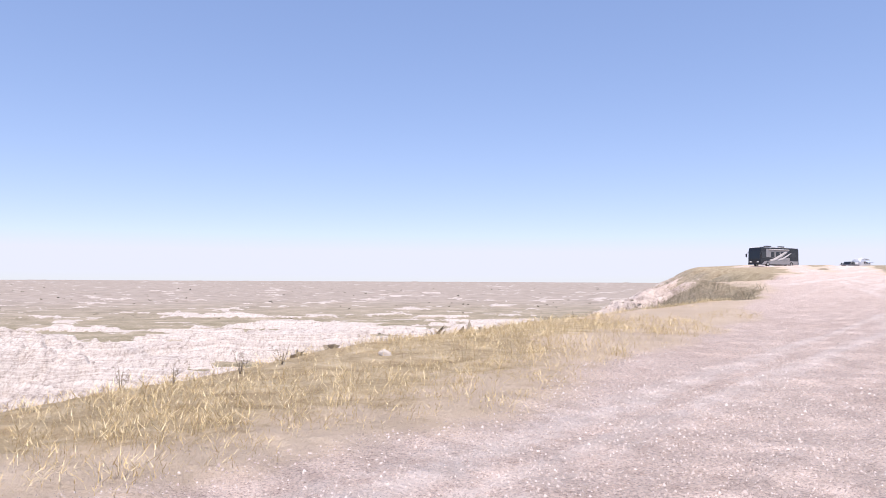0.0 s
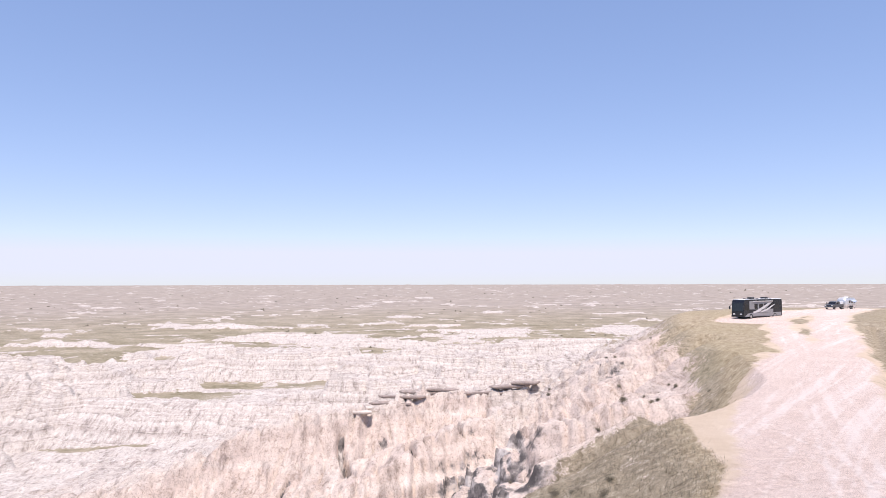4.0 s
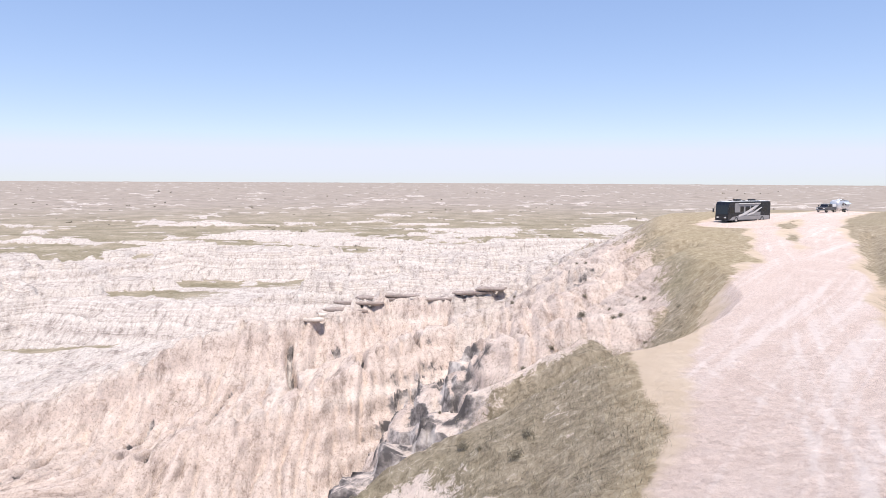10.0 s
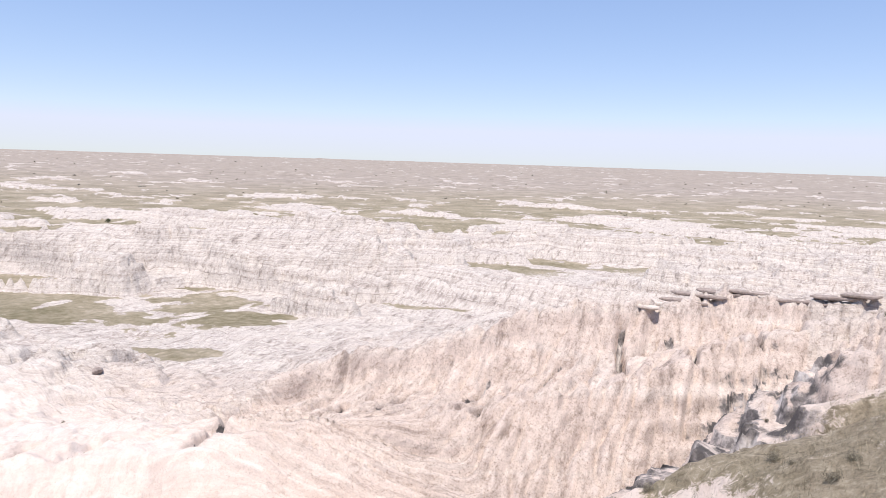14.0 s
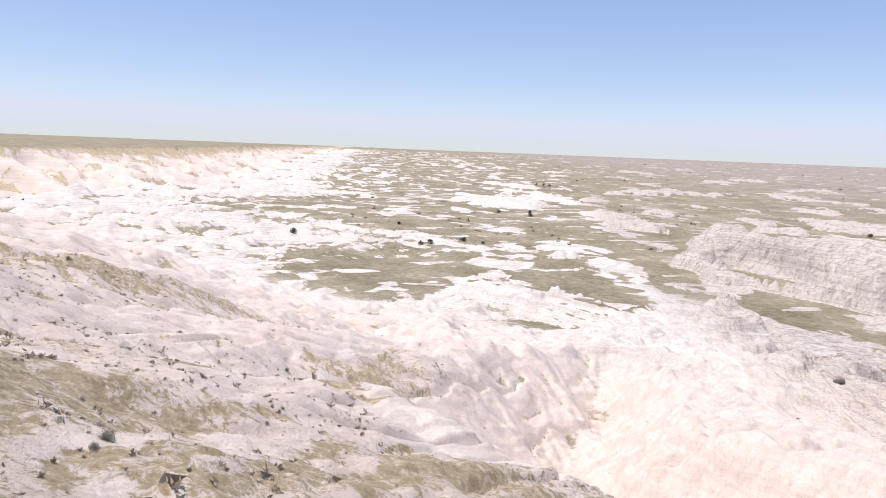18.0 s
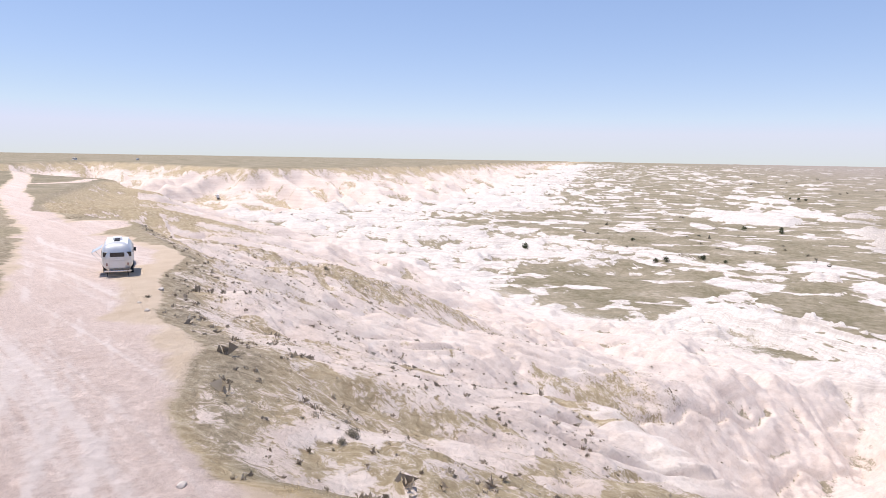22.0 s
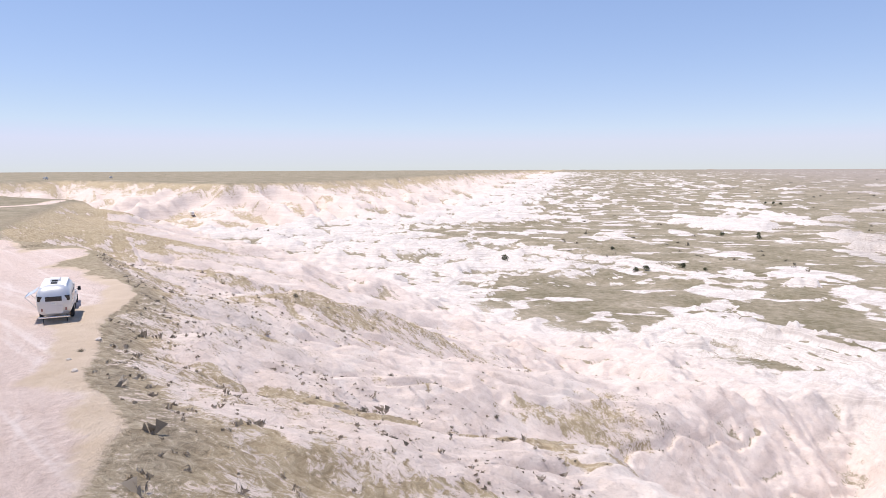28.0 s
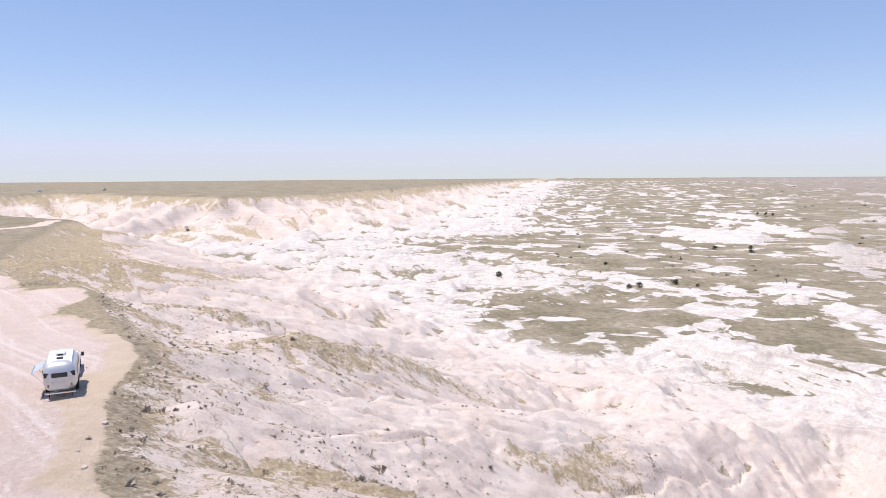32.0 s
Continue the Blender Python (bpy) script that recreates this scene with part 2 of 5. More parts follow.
    rill = nt.nodes.new("ShaderNodeTexNoise")
    rill.noise_type = "RIDGED_MULTIFRACTAL"
    rill.inputs["Scale"].default_value = 0.7
    rill.inputs["Detail"].default_value = 7
    nt.links.new(flow.outputs[0], rill.inputs["Vector"])
    bare = calc(nt, "SUBTRACT", 1.0, calc(nt, "MAXIMUM", road, calc(nt, "MULTIPLY", grass, 0.8)), clamp=True)
    h = calc(nt, "SUBTRACT", h, calc(nt, "MULTIPLY", calc(nt, "MULTIPLY", rill.outputs["Fac"], bare), calc(nt, "MULTIPLY_ADD", north, 0.9, 0.5)))
    h = calc(nt, "MULTIPLY_ADD", calc(nt, "MULTIPLY", n_tuft, grass), 1.1, h)
    bump(nt, bsdf, h, 0.42, 0.85)
    return m


GROUND = make_ground_material()


def plain_material(name, color, rough=0.5, metal=0.0, scale=3.0, vary=0.12, relief=0.0):
    m, nt, bsdf = nodes_of(name)
    tc = nt.nodes.new("ShaderNodeTexCoord")
    f = noise_node(nt, tc.outputs["Object"], scale, 6, 0.65)
    lo = tuple(max(0.0, c * (1 - vary)) for c in color)
    hi = tuple(min(1.0, c * (1 + vary)) for c in color)
    nt.links.new(ramp(nt, f, [(0.3, lo), (0.7, hi)]), bsdf.inputs["Base Color"])
    bsdf.inputs["Metallic"].default_value = metal
    g = noise_node(nt, tc.outputs["Object"], scale * 4, 4, 0.7)
    nt.links.new(calc(nt, "MULTIPLY_ADD", g, 0.2, rough - 0.1, clamp=True), bsdf.inputs["Roughness"])
    if relief:
        bump(nt, bsdf, g, relief)
    return m


# ---- terrain ----
TURNS = np.arange(65536) / 65535.0 * 2 * np.pi
COS_TURN, SIN_TURN = np.cos(TURNS).astype(np.float32), np.sin(TURNS).astype(np.float32)


def pnoise(x, y, seed):
    """Gradient noise, about -0.7 to 0.7."""
    x, y = np.asarray(x, np.float32), np.asarray(y, np.float32)
    ix, iy = np.floor(x), np.floor(y)
    fx, fy = x - ix, y - iy
    ux, uy = fx * fx * fx * (fx * (fx * 6 - 15) + 10), fy * fy * fy * (fy * (fy * 6 - 15) + 10)
    first = ix.astype(np.int32).view(np.uint32) * np.uint32(374761393) + iy.astype(np.int32).view(np.uint32) * np.uint32(668265263) + np.uint32(seed * 1442695041 & 0xFFFFFFFF)

    def corner(a, b):
        h = first + np.uint32((a * 374761393 + b * 668265263) & 0xFFFFFFFF)
        h = (h ^ (h >> np.uint32(13))) * np.uint32(1274126177)
        h = (h ^ (h >> np.uint32(16))) & np.uint32(0xFFFF)
        return COS_TURN[h] * (fx - a) + SIN_TURN[h] * (fy - b)

    low, high = corner(0, 0), corner(0, 1)
    low += ux * (corner(1, 0) - low)
    high += ux * (corner(1, 1) - high)
    return low + uy * (high - low)


def fbm(x, y, seed, octaves=4, gain=0.5):
    out, amp = 0, 1.0
    for k in range(octaves):
        out = out + amp * pnoise(x * 2.03**k, y * 2.03**k, seed + k * 17)
        amp *= gain
    return out


def ridged(x, y, seed, octaves=3, gain=0.5):
    """0 in the gullies to about 1 on the crests."""
    out, amp, total = 0, 1.0, 0.0
    for k in range(octaves):
        out = out + amp * (1 - np.abs(pnoise(x * 2.1**k, y * 2.1**k, seed + k * 31)) * 2.2)
        total += amp
        amp *= gain
    return out / total


def billow(x, y, seed, octaves=3, gain=0.5):
    """Sharp gullies at 0 between rounded backs, up to about 1."""
    out, amp, total = 0, 1.0, 0.0
    for k in range(octaves):
        out = out + amp * np.minimum(np.abs(pnoise(x * 2.1**k, y * 2.1**k, seed + k * 31)) * 2.4, 1.2)
        total += amp
        amp *= gain
    return out / total


def smooth(a, b, v):
    t = np.clip((v - a) / (b - a), 0, 1)
    return t * t * (3 - 2 * t)


# the plateau's edge, from the far south-west past the pull-off to the motorhome's knoll, and back down its far side
RIM = [(-5200, -150), (-3000, -270), (-1500, -300), (-830, -305), (-745, -370), (-800, -470), (-920, -720), (-640, -640), (-430, -420),
       (-350, -300), (-315, -240), (-250, -197), (-190, -160), (-150, -132), (-122, -108), (-108, -78), (-98, -66), (-76, -48), (-63, -36),
       (-55, -29), (-46, -25.5), (-39, -22), (-34, -18), (-29, -15.5), (-20.5, -7), (-11.5, -2.5), (-6.5, 1.5), (-5.2, 8.5), (-2, 14),
       (3, 20), (8.5, 26.5), (14.5, 32), (18.3, 40), (19.3, 51), (21, 57), (25, 64.5), (35, 78), (40, 92), (43, 110), (46, 126), (50, 140),
       (60, 165), (88, 190), (118, 184), (132, 160), (140, 110), (160, 40), (260, -90), (900, -900), (5200, -5200)]
ROADS = [([(-420, -385), (-302, -273), (-192, -178), (-140, -126), (-103, -88.5), (-81, -66), (-63.5, -51.5), (-50, -39.5), (-35, -27), (-18, -14.5)], 3.6),
         ([(-20, -16), (-8, -7), (5.5, 4.5), (14, 17.5), (23.5, 36), (30.5, 54)], 6.4),
         ([(29.5, 52), (34, 62), (40.5, 74), (46, 83)], 5.4),
         ([(46, 81), (49.5, 86), (57.5, 99), (66, 118), (78, 138), (92, 158), (102, 176)], 2.9),
         ([(42.5, 79), (46.5, 88), (51, 99), (56, 112), (60, 122), (63, 138)], 2.1),
         ([(-72, -55), (-60, -42), (-50, -34)], 5.0),
         ([(-76, -62), (-88, -66), (-97, -72)], 5.0),
         ([(-240, -222), (-270, -216), (-308, -238)], 3.0),
         ([(58, 128), (70, 142), (90, 158), (106, 178)], 5.5)]
# the middle of each pair of wheel ruts
RUTS = [[(-120, -107), (-79, -66), (-49, -40.5), (-20, -15.5), (-6, -4), (7, 7.5), (15, 20), (23, 37), (30, 53), (36, 66), (44.5, 81), (52, 91), (60, 105), (68, 121)],
        [(-101, -89), (-60, -51), (-33, -27), (-9, -8.5), (5, 3.5), (16, 18), (26, 38), (33, 55), (40, 71), (47, 82), (56, 96), (64, 113)],
        [(-62, -50), (-34, -25), (-14, -9), (2, 4), (11, 16), (20, 34), (25, 46), (31, 58), (38, 70), (43, 80), (48.5, 93), (56, 112)],
        [(-55, -34), (-40, -26), (-26, -17), (-12, -6), (1, 2), (10, 10), (20, 25), (27, 44), (35, 63), (41, 73), (45.5, 85), (50, 97), (57, 113)],
        [(18, 22), (23, 31), (24.5, 42), (23.5, 50), (27, 58), (35, 69), (42, 81)]]
APRON = [(-66, -47), (-61, -38), (-57.5, -33.2), (-53.5, -31), (-47, -28.2), (-40.5, -24.8), (-35.5, -21.2), (-30, -17.6), (-22, -10), (-14, -5.4), (-8, -1.5)]
RIM_STRIP = [(6, 21.5), (10.5, 26), (15.8, 31.8), (20, 41), (21.3, 50), (24, 56), (29.5, 62.5), (37, 72)]
DITCH = [(40.5, 61), (44.5, 67), (51, 79.5), (61.5, 97), (71, 113)]
# lone ridges: crest points (x, y, z), fall per metre to either side
RIDGES = [([(44, 143, 0), (26.6, 143, -6.4), (17, 140.5, -9.8), (-1.4, 141.2, -9.9), (-9.4, 135.5, -12.6), (-22.7, 128.2, -13.2), (-30, 126.3, -15.6), (-37, 123.5, -18.6), (-45.4, 120.8, -21.5), (-55.4, 112.7, -23.4), (-61, 104, -24.5), (-64.4, 94.3, -26.9), (-68.7, 84.4, -28.9), (-73, 70, -29.2), (-76, 58, -30.5), (-82, 49, -38)], 0.62, 2),
          ([(46, 132, 1.5), (42.5, 124, 0.5), (39, 134, -1.5), (31, 138, -4)], 0.75, 0.8),
          ([(43, 118, 0.5), (36.9, 116.3, -1.0), (30.3, 108.5, -3.5), (23.2, 107.4, -5.9), (17, 109, -8.5), (10.5, 117, -13.7)], 0.78, 0.8),
          ([(38, 101, -1), (35.5, 99.8, -1.8), (27.5, 98.8, -3.2), (22.5, 98, -5.0), (15, 100, -9.5)], 0.78, 0.8),
          ([(31, 83, -2.4), (24.4, 85.6, -4.1), (18.6, 85.8, -5.7), (14.8, 89.2, -7.3), (12.3, 90, -10.3), (8.8, 92.4, -13.8)], 0.82, 0.8),
          ([(20, 66, -2.6), (13.6, 66, -5.8), (8.4, 68.2, -9.9), (2.6, 66.8, -13)], 0.7, 0.7),
          ([(-22, -8, -4.5), (-38, -8.6, -8.4), (-44.7, -3.5, -12.6), (-50, -0.8, -13.2), (-66, 0, -17), (-82.3, 9.3, -22), (-85, 14.5, -22.4), (-90, 20.5, -27)], 0.42, 0.5),
          ([(-38, -22, -3.2), (-46.5, -17.9, -4.8), (-53.2, -10.2, -9.7), (-64.7, -6.2, -13), (-80, -1, -18), (-102.6, 6.2, -24.2), (-120, 12, -32)], 0.42, 0.5),
          ([(-60.7, -31.1, -4.3), (-82.2, -33.7, -8.6), (-94, -28.7, -9.4), (-102.6, -22.8, -13.3), (-118, -14, -20), (-140, -4, -30)], 0.42, 0.5),
          ([(-98, -64, -6), (-118, -56, -11), (-140, -42, -17), (-170, -22, -27)], 0.42, 0.45),
          ([(-150, -126, -6), (-175, -112, -9), (-193, -85, -17), (-225, -62, -27)], 0.4, 0.45),
          ([(-98, 33, -30), (-104.6, 35.2, -30.2), (-128, 44, -36)], 0.5, 0.4),
          ([(-175, 92, -40), (-195.8, 85.4, -36.5), (-228, 66, -37), (-246, 50, -41)], 0.55, 0.16),
          ([(-345, 200, -39), (-290, 222, -36), (-225, 250, -35.5), (-165, 275, -36), (-100, 292, -35)], 0.75, 0.4),
          ([(-180, 380, -40), (-260, 360, -36), (-340, 330, -35), (-430, 330, -38)], 0.45, 0.3),
          ([(30, 230, -30), (-60, 240, -29), (-150, 270, -31), (-240, 300, -36)], 0.5, 0.35)]
GULLIES = [([(34, 140, -4), (22, 134, -12), (14, 125, -18), (7.5, 115, -22.5), (4, 105, -28), (0, 97, -31), (-7, 88, -34)], 1.25),
           ([(-7, 88, -34), (-18, 80, -36), (-36, 64, -38), (-56, 50, -39), (-78, 39, -40), (-105, 53, -42.5), (-140, 68, -44)], 0.6),
           ([(40, 122, -2), (31, 117.5, -8), (18, 118, -15), (8, 114, -22)], 0.95),
           ([(38, 105.5, -3), (29.5, 102.6, -6.2), (21, 102, -10), (10, 104, -19)], 0.95),
           ([(30, 93, -4), (22, 93.5, -8), (15, 96.5, -14), (7, 101, -24)], 0.95),
           ([(24, 73, -4.5), (15, 77, -12), (6, 82, -19), (-4, 88, -29)], 0.8),
           ([(-58, 3, -18), (-70, 12, -24), (-83, 26, -29), (-90, 38, -37)], 0.5),
           ([(-66, -18, -11), (-84, -14, -17), (-112, 0, -28), (-150, 20, -42)], 0.45),
           ([(-104, -84, -6), (-129, -75.4, -10.2), (-150, -58, -19), (-185, -35, -33)], 0.5)]
# dark clefts down the pink face: plan, depth
CLEFTS = [([(-15.5, 129), (-14.6, 125), (-13.2, 120), (-11.5, 114)], 3.0), ([(-4.2, 129.5), (-3.4, 124), (-2.2, 116)], 2.6), ([(3.2, 133.5), (4.4, 129), (6, 124)], 2.8),
          ([(-22, 119), (-23, 113), (-22.5, 106)], 1.8), ([(-33.5, 116), (-34.5, 110), (-34, 103)], 1.5), ([(-29, 112), (-28, 104), (-27, 97)], 1.6),
          ([(-45, 112), (-44, 105), (-45, 97)], 1.6), ([(-52, 102), (-50, 94), (-49, 86)], 1.9), ([(-8, 131), (-7.4, 127)], 1.6), ([(-60, 90), (-57, 82), (-56, 74)], 1.7)]


def line_distance(x, y, pts):
    """Distance to a polyline, the way along it, and the value of a third coordinate at the nearest point."""
    best = np.full(x.shape, 1e12)
    third = np.zeros(x.shape)
    for p, q in zip(pts, pts[1:]):
        dx, dy = q[0] - p[0], q[1] - p[1]
        t = np.clip(((x - p[0]) * dx + (y - p[1]) * dy) / (dx * dx + dy * dy), 0, 1)
        d = (x - p[0] - t * dx) ** 2 + (y - p[1] - t * dy) ** 2
        near = d < best
        best = np.where(near, d, best)
        if len(p) > 2:
            third = np.where(near, p[2] + t * (q[2] - p[2]), third)
    return np.sqrt(best), third


def along_rim(x, y):
    """Metres along the plateau's edge at the nearest point."""
    best, way, gone = np.full(x.shape, 1e12, np.float32), np.zeros(x.shape, np.float32), 0.0
    for p, q in zip(RIM, RIM[1:]):
        dx, dy = q[0] - p[0], q[1] - p[1]
        size = math.hypot(dx, dy)
        t = np.clip(((x - p[0]) * dx + (y - p[1]) * dy) / (size * size), 0, 1)
        d = (x - p[0] - t * dx) ** 2 + (y - p[1] - t * dy) ** 2
        near = d < best
        best = np.where(near, d, best)
        way = np.where(near, gone + t * size, way)
        gone += size
    return way


def east_of(x, y, pts):
    """True on the side of a north-south line that has the larger x."""
    line = sorted((q[1], q[0]) for q in pts)
    return x > np.interp(y, [q[0] for q in line], [q[1] for q in line])


def inside_plateau(x, y):
    poly = RIM + [(5200, -6000), (-6000, -6000), (-6000, -150)]
    hit = np.zeros(x.shape, bool)
    for (ax, ay), (bx, by) in zip(poly, poly[1:] + poly[:1]):
        if ay == by:
            continue
        cross = (ay > y) != (by > y)
        hit ^= cross & (x < ax + (y - ay) * (bx - ax) / (by - ay))
    return hit


def plateau_height(x, y):
    s = x * 0.53 + y * 0.85
    z = -1.6 + 0.034 * 140 * np.tanh(s / 140)
    z = z + 5.0 * smooth(500, 4500, np.hypot(x, y))
    z = z + 1.5 * np.exp(-(((x - 68) / 34) ** 2 + ((y - 140) / 34) ** 2)) + 0.7 * np.exp(-(((x - 99) / 22) ** 2 + ((y - 172) / 22) ** 2))
    return z + 0.25 * pnoise(x / 23, y / 23, 5) + 2.5 * smooth(300, 900, np.hypot(x, y)) * pnoise(x / 350, y / 350, 9)


def road_cover(x, y):
    """1 on the gravel, 0 off it; and the wheel tracks along it."""
    wob = 1.6 * pnoise(x / 9, y / 9, 41) + 0.7 * pnoise(x / 2.5, y / 2.5, 43)
    cover, tracks = np.zeros(x.shape), np.zeros(x.shape)
    for pts, width in ROADS:
        d, _ = line_distance(x, y, pts)
        cover = np.maximum(cover, 1 - smooth(width - 1.2, width + 1.2, d + wob))
    run, cross = 0.62 * x + 0.78 * y, 0.78 * x - 0.62 * y
    cross = cross + 4.0 * pnoise(run / 45, cross / 60, 44)
    tracks = 0.28 + 0.5 * pnoise(cross / 0.75, run / 40, 45) + 0.5 * pnoise(cross / 0.3, run / 24, 46) + 0.5 * pnoise(cross / 2.6, run / 50, 47)
    sway = 0.5 * pnoise(x / 11, y / 11, 48) + 0.16 * pnoise(x / 3, y / 3, 49)
    for k, pts in enumerate(RUTS):
        d, _ = line_distance(x, y, pts)
        tracks = tracks + 0.3 * np.exp(-(((d + sway - 0.85) / 0.2) ** 2)) * (0.65 + pnoise(x / 14, y / 14, 90 + k))
    return cover, np.clip(tracks, 0, 1)


# grassy flats in the valley: centre, half widths
MEADOWS = [(-312, 22, 75, 45), (-352, 32, 50, 30), (-268, 104, 42, 26), (-645, -70, 35, 85), (-197, 0, 14, 10), (-232, 12, 16, 12), (-176, 15, 8, 10), (-207, -12, 8, 8),
           (-193, 66, 8, 20), (-165, 49, 7, 9), (-410, -120, 12, 26), (-438, -85, 10, 16), (-269, -20, 12, 10), (-215, 170, 42, 20), (-190, 207, 24, 22), (-130, 146, 12, 8),
           (-160, 192, 30, 12), (-106, 234, 20, 8), (-430, 295, 45, 40), (-338, 395, 34, 20), (-290, 195, 28, 12), (-290, 554, 45, 60), (-480, 60, 60, 60), (-560, 150, 60, 40)]
# how far the land falls, by the distance from the edge: to the west, and to the north
PROFILE_S = (0, 2, 5, 10, 18, 30, 45, 60, 80, 110, 150, 220, 400, 700, 6000)
PROFILE_W = (0, 0.7, 2.3, 4.8, 8.0, 12.2, 16.2, 20.2, 26, 33, 38, 40.5, 44, 45.5, 45.5)
PROFILE_N = (0, 0.6, 2.3, 5.0, 8.6, 13.5, 18.5, 23, 28.5, 33, 38, 40.5, 44, 45.5, 45.5)


def meadow_field(x, y):
    best = np.full(x.shape, -9.0, np.float32)
    for cx, cy, rx, ry in MEADOWS:
        best = np.maximum(best, 1.25 - np.hypot((x - cx) / rx, (y - cy) / ry))
    return best


def terrain(x, y):
    """Height, and the covers of grass, gravel, pink clay, bare dirt and wheel tracks."""
    far = np.hypot(x - 6, y - 9)
    d, _ = line_distance(x, y, RIM)
    edge = smooth(20, 400, far)
    scallop = 1.2 * pnoise(x / 7, y / 7, 1) + (3 + 26 * edge) * np.abs(pnoise(x / (22 + 70 * edge), y / (22 + 70 * edge), 2)) - (1.0 + 6 * edge)
    s = np.where(inside_plateau(x, y), -d, d) + scallop * smooth(-10, 12, np.where(inside_plateau(x, y), -d, d))
    out = np.maximum(s, 0)
    top = plateau_height(x, y)
    north = smooth(55, 85, y + 0.25 * x)
    base = top - np.interp(out, PROFILE_S, PROFILE_W) * (1 - north) - np.interp(out, PROFILE_S, PROFILE_N) * north
    plain = np.interp(far, (0, 900, 2200, 5000), (-46, -45, -33, -2.5))
    base = np.where(out > 0, np.maximum(base, plain - 3), base)
    base = base + (plain - base) * smooth(90, 260, out)
    lean = 0.6435 * (1 - north)
    along, down = np.cos(lean) * x + np.sin(lean) * y, -np.sin(lean) * x + np.cos(lean) * y
    wx, wy = 6 * pnoise(x / 30, y / 30, 11), 6 * pnoise(x / 30, y / 30, 12)
    vx, vy = 0.7 * pnoise(x / 6, y / 6, 61), 1.6 * pnoise(x / 6, y / 6, 62)
    bad = smooth(1.5, 12, out)
    near_slope = bad * (1 - smooth(70, 170, out))
    z = base
    spur = billow((along + wx) / 17, (down + wy) / 75, 24, 2)
    calm = smooth(6, 12, x) * smooth(66, 76, y) * (1 - smooth(128, 140, y))
    z = z + near_slope * 2.4 * (1 - 0.85 * calm) * (spur - 0.4)
    # pleated spurs down the far edge
    rim_way = along_rim(x, y)
    fold = (rim_way + 1.5 * wx + 12 * pnoise(rim_way / 90, out / 90, 63)) / 44
    fold = np.abs(fold - np.floor(fold) - 0.5) * 2 + 0.35 * np.abs(2 * (fold * 2.7 - np.floor(fold * 2.7)) - 1)
    far_edge = smooth(270, 460, far) * (1 - north)
    z = z + far_edge * smooth(0, 26, out) * (1 - smooth(80, 190, out)) * (7 - 19 * fold * (0.8 + 0.6 * pnoise(rim_way / 120, out / 200, 64)))
    z = np.where(out > 0, z + (np.minimum(z, top - 0.3) - z) * far_edge, z)
    # lone ridges and gullies, each blended into the slope
    wob = 1.5 * pnoise(x / 15, y / 15, 31) + 0.5 * pnoise(x / 5, y / 5, 32)
    for pts, fall_a, fall_b in RIDGES:
        dr, crest = line_distance(x, y, pts)
        drop = fall_a * np.maximum(np.sqrt((dr + wob) ** 2 + 6.0) - 2.4, 0) ** 1.05
        if fall_b > 1:
            drop = np.interp(np.maximum(dr + 0.7 * wob, 0), (0, 1.2, 3, 8, 12, 16, 20, 28, 45, 90), (0, 0.4, 3.8, 7.4, 10.4, 15.2, 19.6, 25.5, 34, 60))
        ridge = crest - drop - 0.25 * np.abs(wob)
        z = np.where(far < 600, np.maximum(z, np.minimum(ridge, top)), z)
    for pts, rise in GULLIES:
        dg, floor = line_distance(x, y, pts)
        vee = floor + (rise if rise < 1 else 0.8) * np.maximum(dg + wob - 1.5, 0) ** 1.08
        if rise > 1:
            # stepped cliffs on the side of the plateau
            butt = dg + 1.6 * wob + 5.0 * (billow(x / 9, y / 9, 76, 2) - 0.45)
            cliff = floor + np.interp(butt, (0, 1.2, 2.4, 4.2, 5.6, 7.6, 9.0, 16, 40), (0, 0.4, 5.6, 6.6, 10.8, 11.8, 15.2, 25, 50))
            vee = np.where(east_of(x, y, pts) & (y > 74), cliff, vee)
        z = np.minimum(z, np.maximum(vee, floor))
    for pts, _, _ in RIDGES[4:6]:
        dr, crest = line_distance(x, y, pts)
        z = np.maximum(z, np.minimum(crest - 1.15 * np.maximum(dr + 0.6 * wob - 1.2, 0) ** 1.05 - 0.2 * np.abs(wob), top - 0.4 * smooth(0, 3, out)))
    for pts, depth in CLEFTS:
        dc, _ = line_distance(x + 1.4 * vx, y, pts)
        z = z - 1.3 * depth * (1 - smooth(0.1, 0.95, dc))
    ruts = line_distance(x, y, DITCH)[0]
    z = z - 0.7 * np.exp(-(((ruts + 0.4 * vx) / 1.1) ** 2))
    # low tables and mounds on the valley floor, with fluted sides
    tables = pnoise((x + 2 * wx) / 170, (y + 2 * wy) / 95, 21) + 0.5 * pnoise((x + wx) / 62, (y + wy) / 40, 22) + 0.25 * pnoise((x + vx) / 24, (y + vy) / 18, 64)
    tables = tables + smooth(40, 160, y) * (0.10 * (1 - smooth(350, 900, far)) + 0.42 * pnoise((x + 3 * wx) / 130, (y + wy) / 27, 23)) - 0.17 * (1 - smooth(40, 200, y)) * smooth(170, 320, far) - 0.30 * smooth(450, 1100, far) + 0.30 * smooth(1500, 1750, far) * (1 - smooth(2300, 2600, far)) * smooth(200, -200, y)
    tables = tables - 0.8 * smooth(-0.5, 0.5, meadow_field(x, y))
    fray = 0.085 * (billow((x + vx) / 10, (y + vy) / 8, 65, 4) - 0.4)
    valley = smooth(95, 170, out) * (1 - 0.55 * smooth(1400, 3000, far))
    rise_a = smooth(0.03, 0.13, tables + fray)
    tall = 0.55 + 0.45 * smooth(40, 180, y) * (1 - smooth(450, 700, far))
    rise_b = smooth(0.24, 0.30, tables + 1.3 * fray)
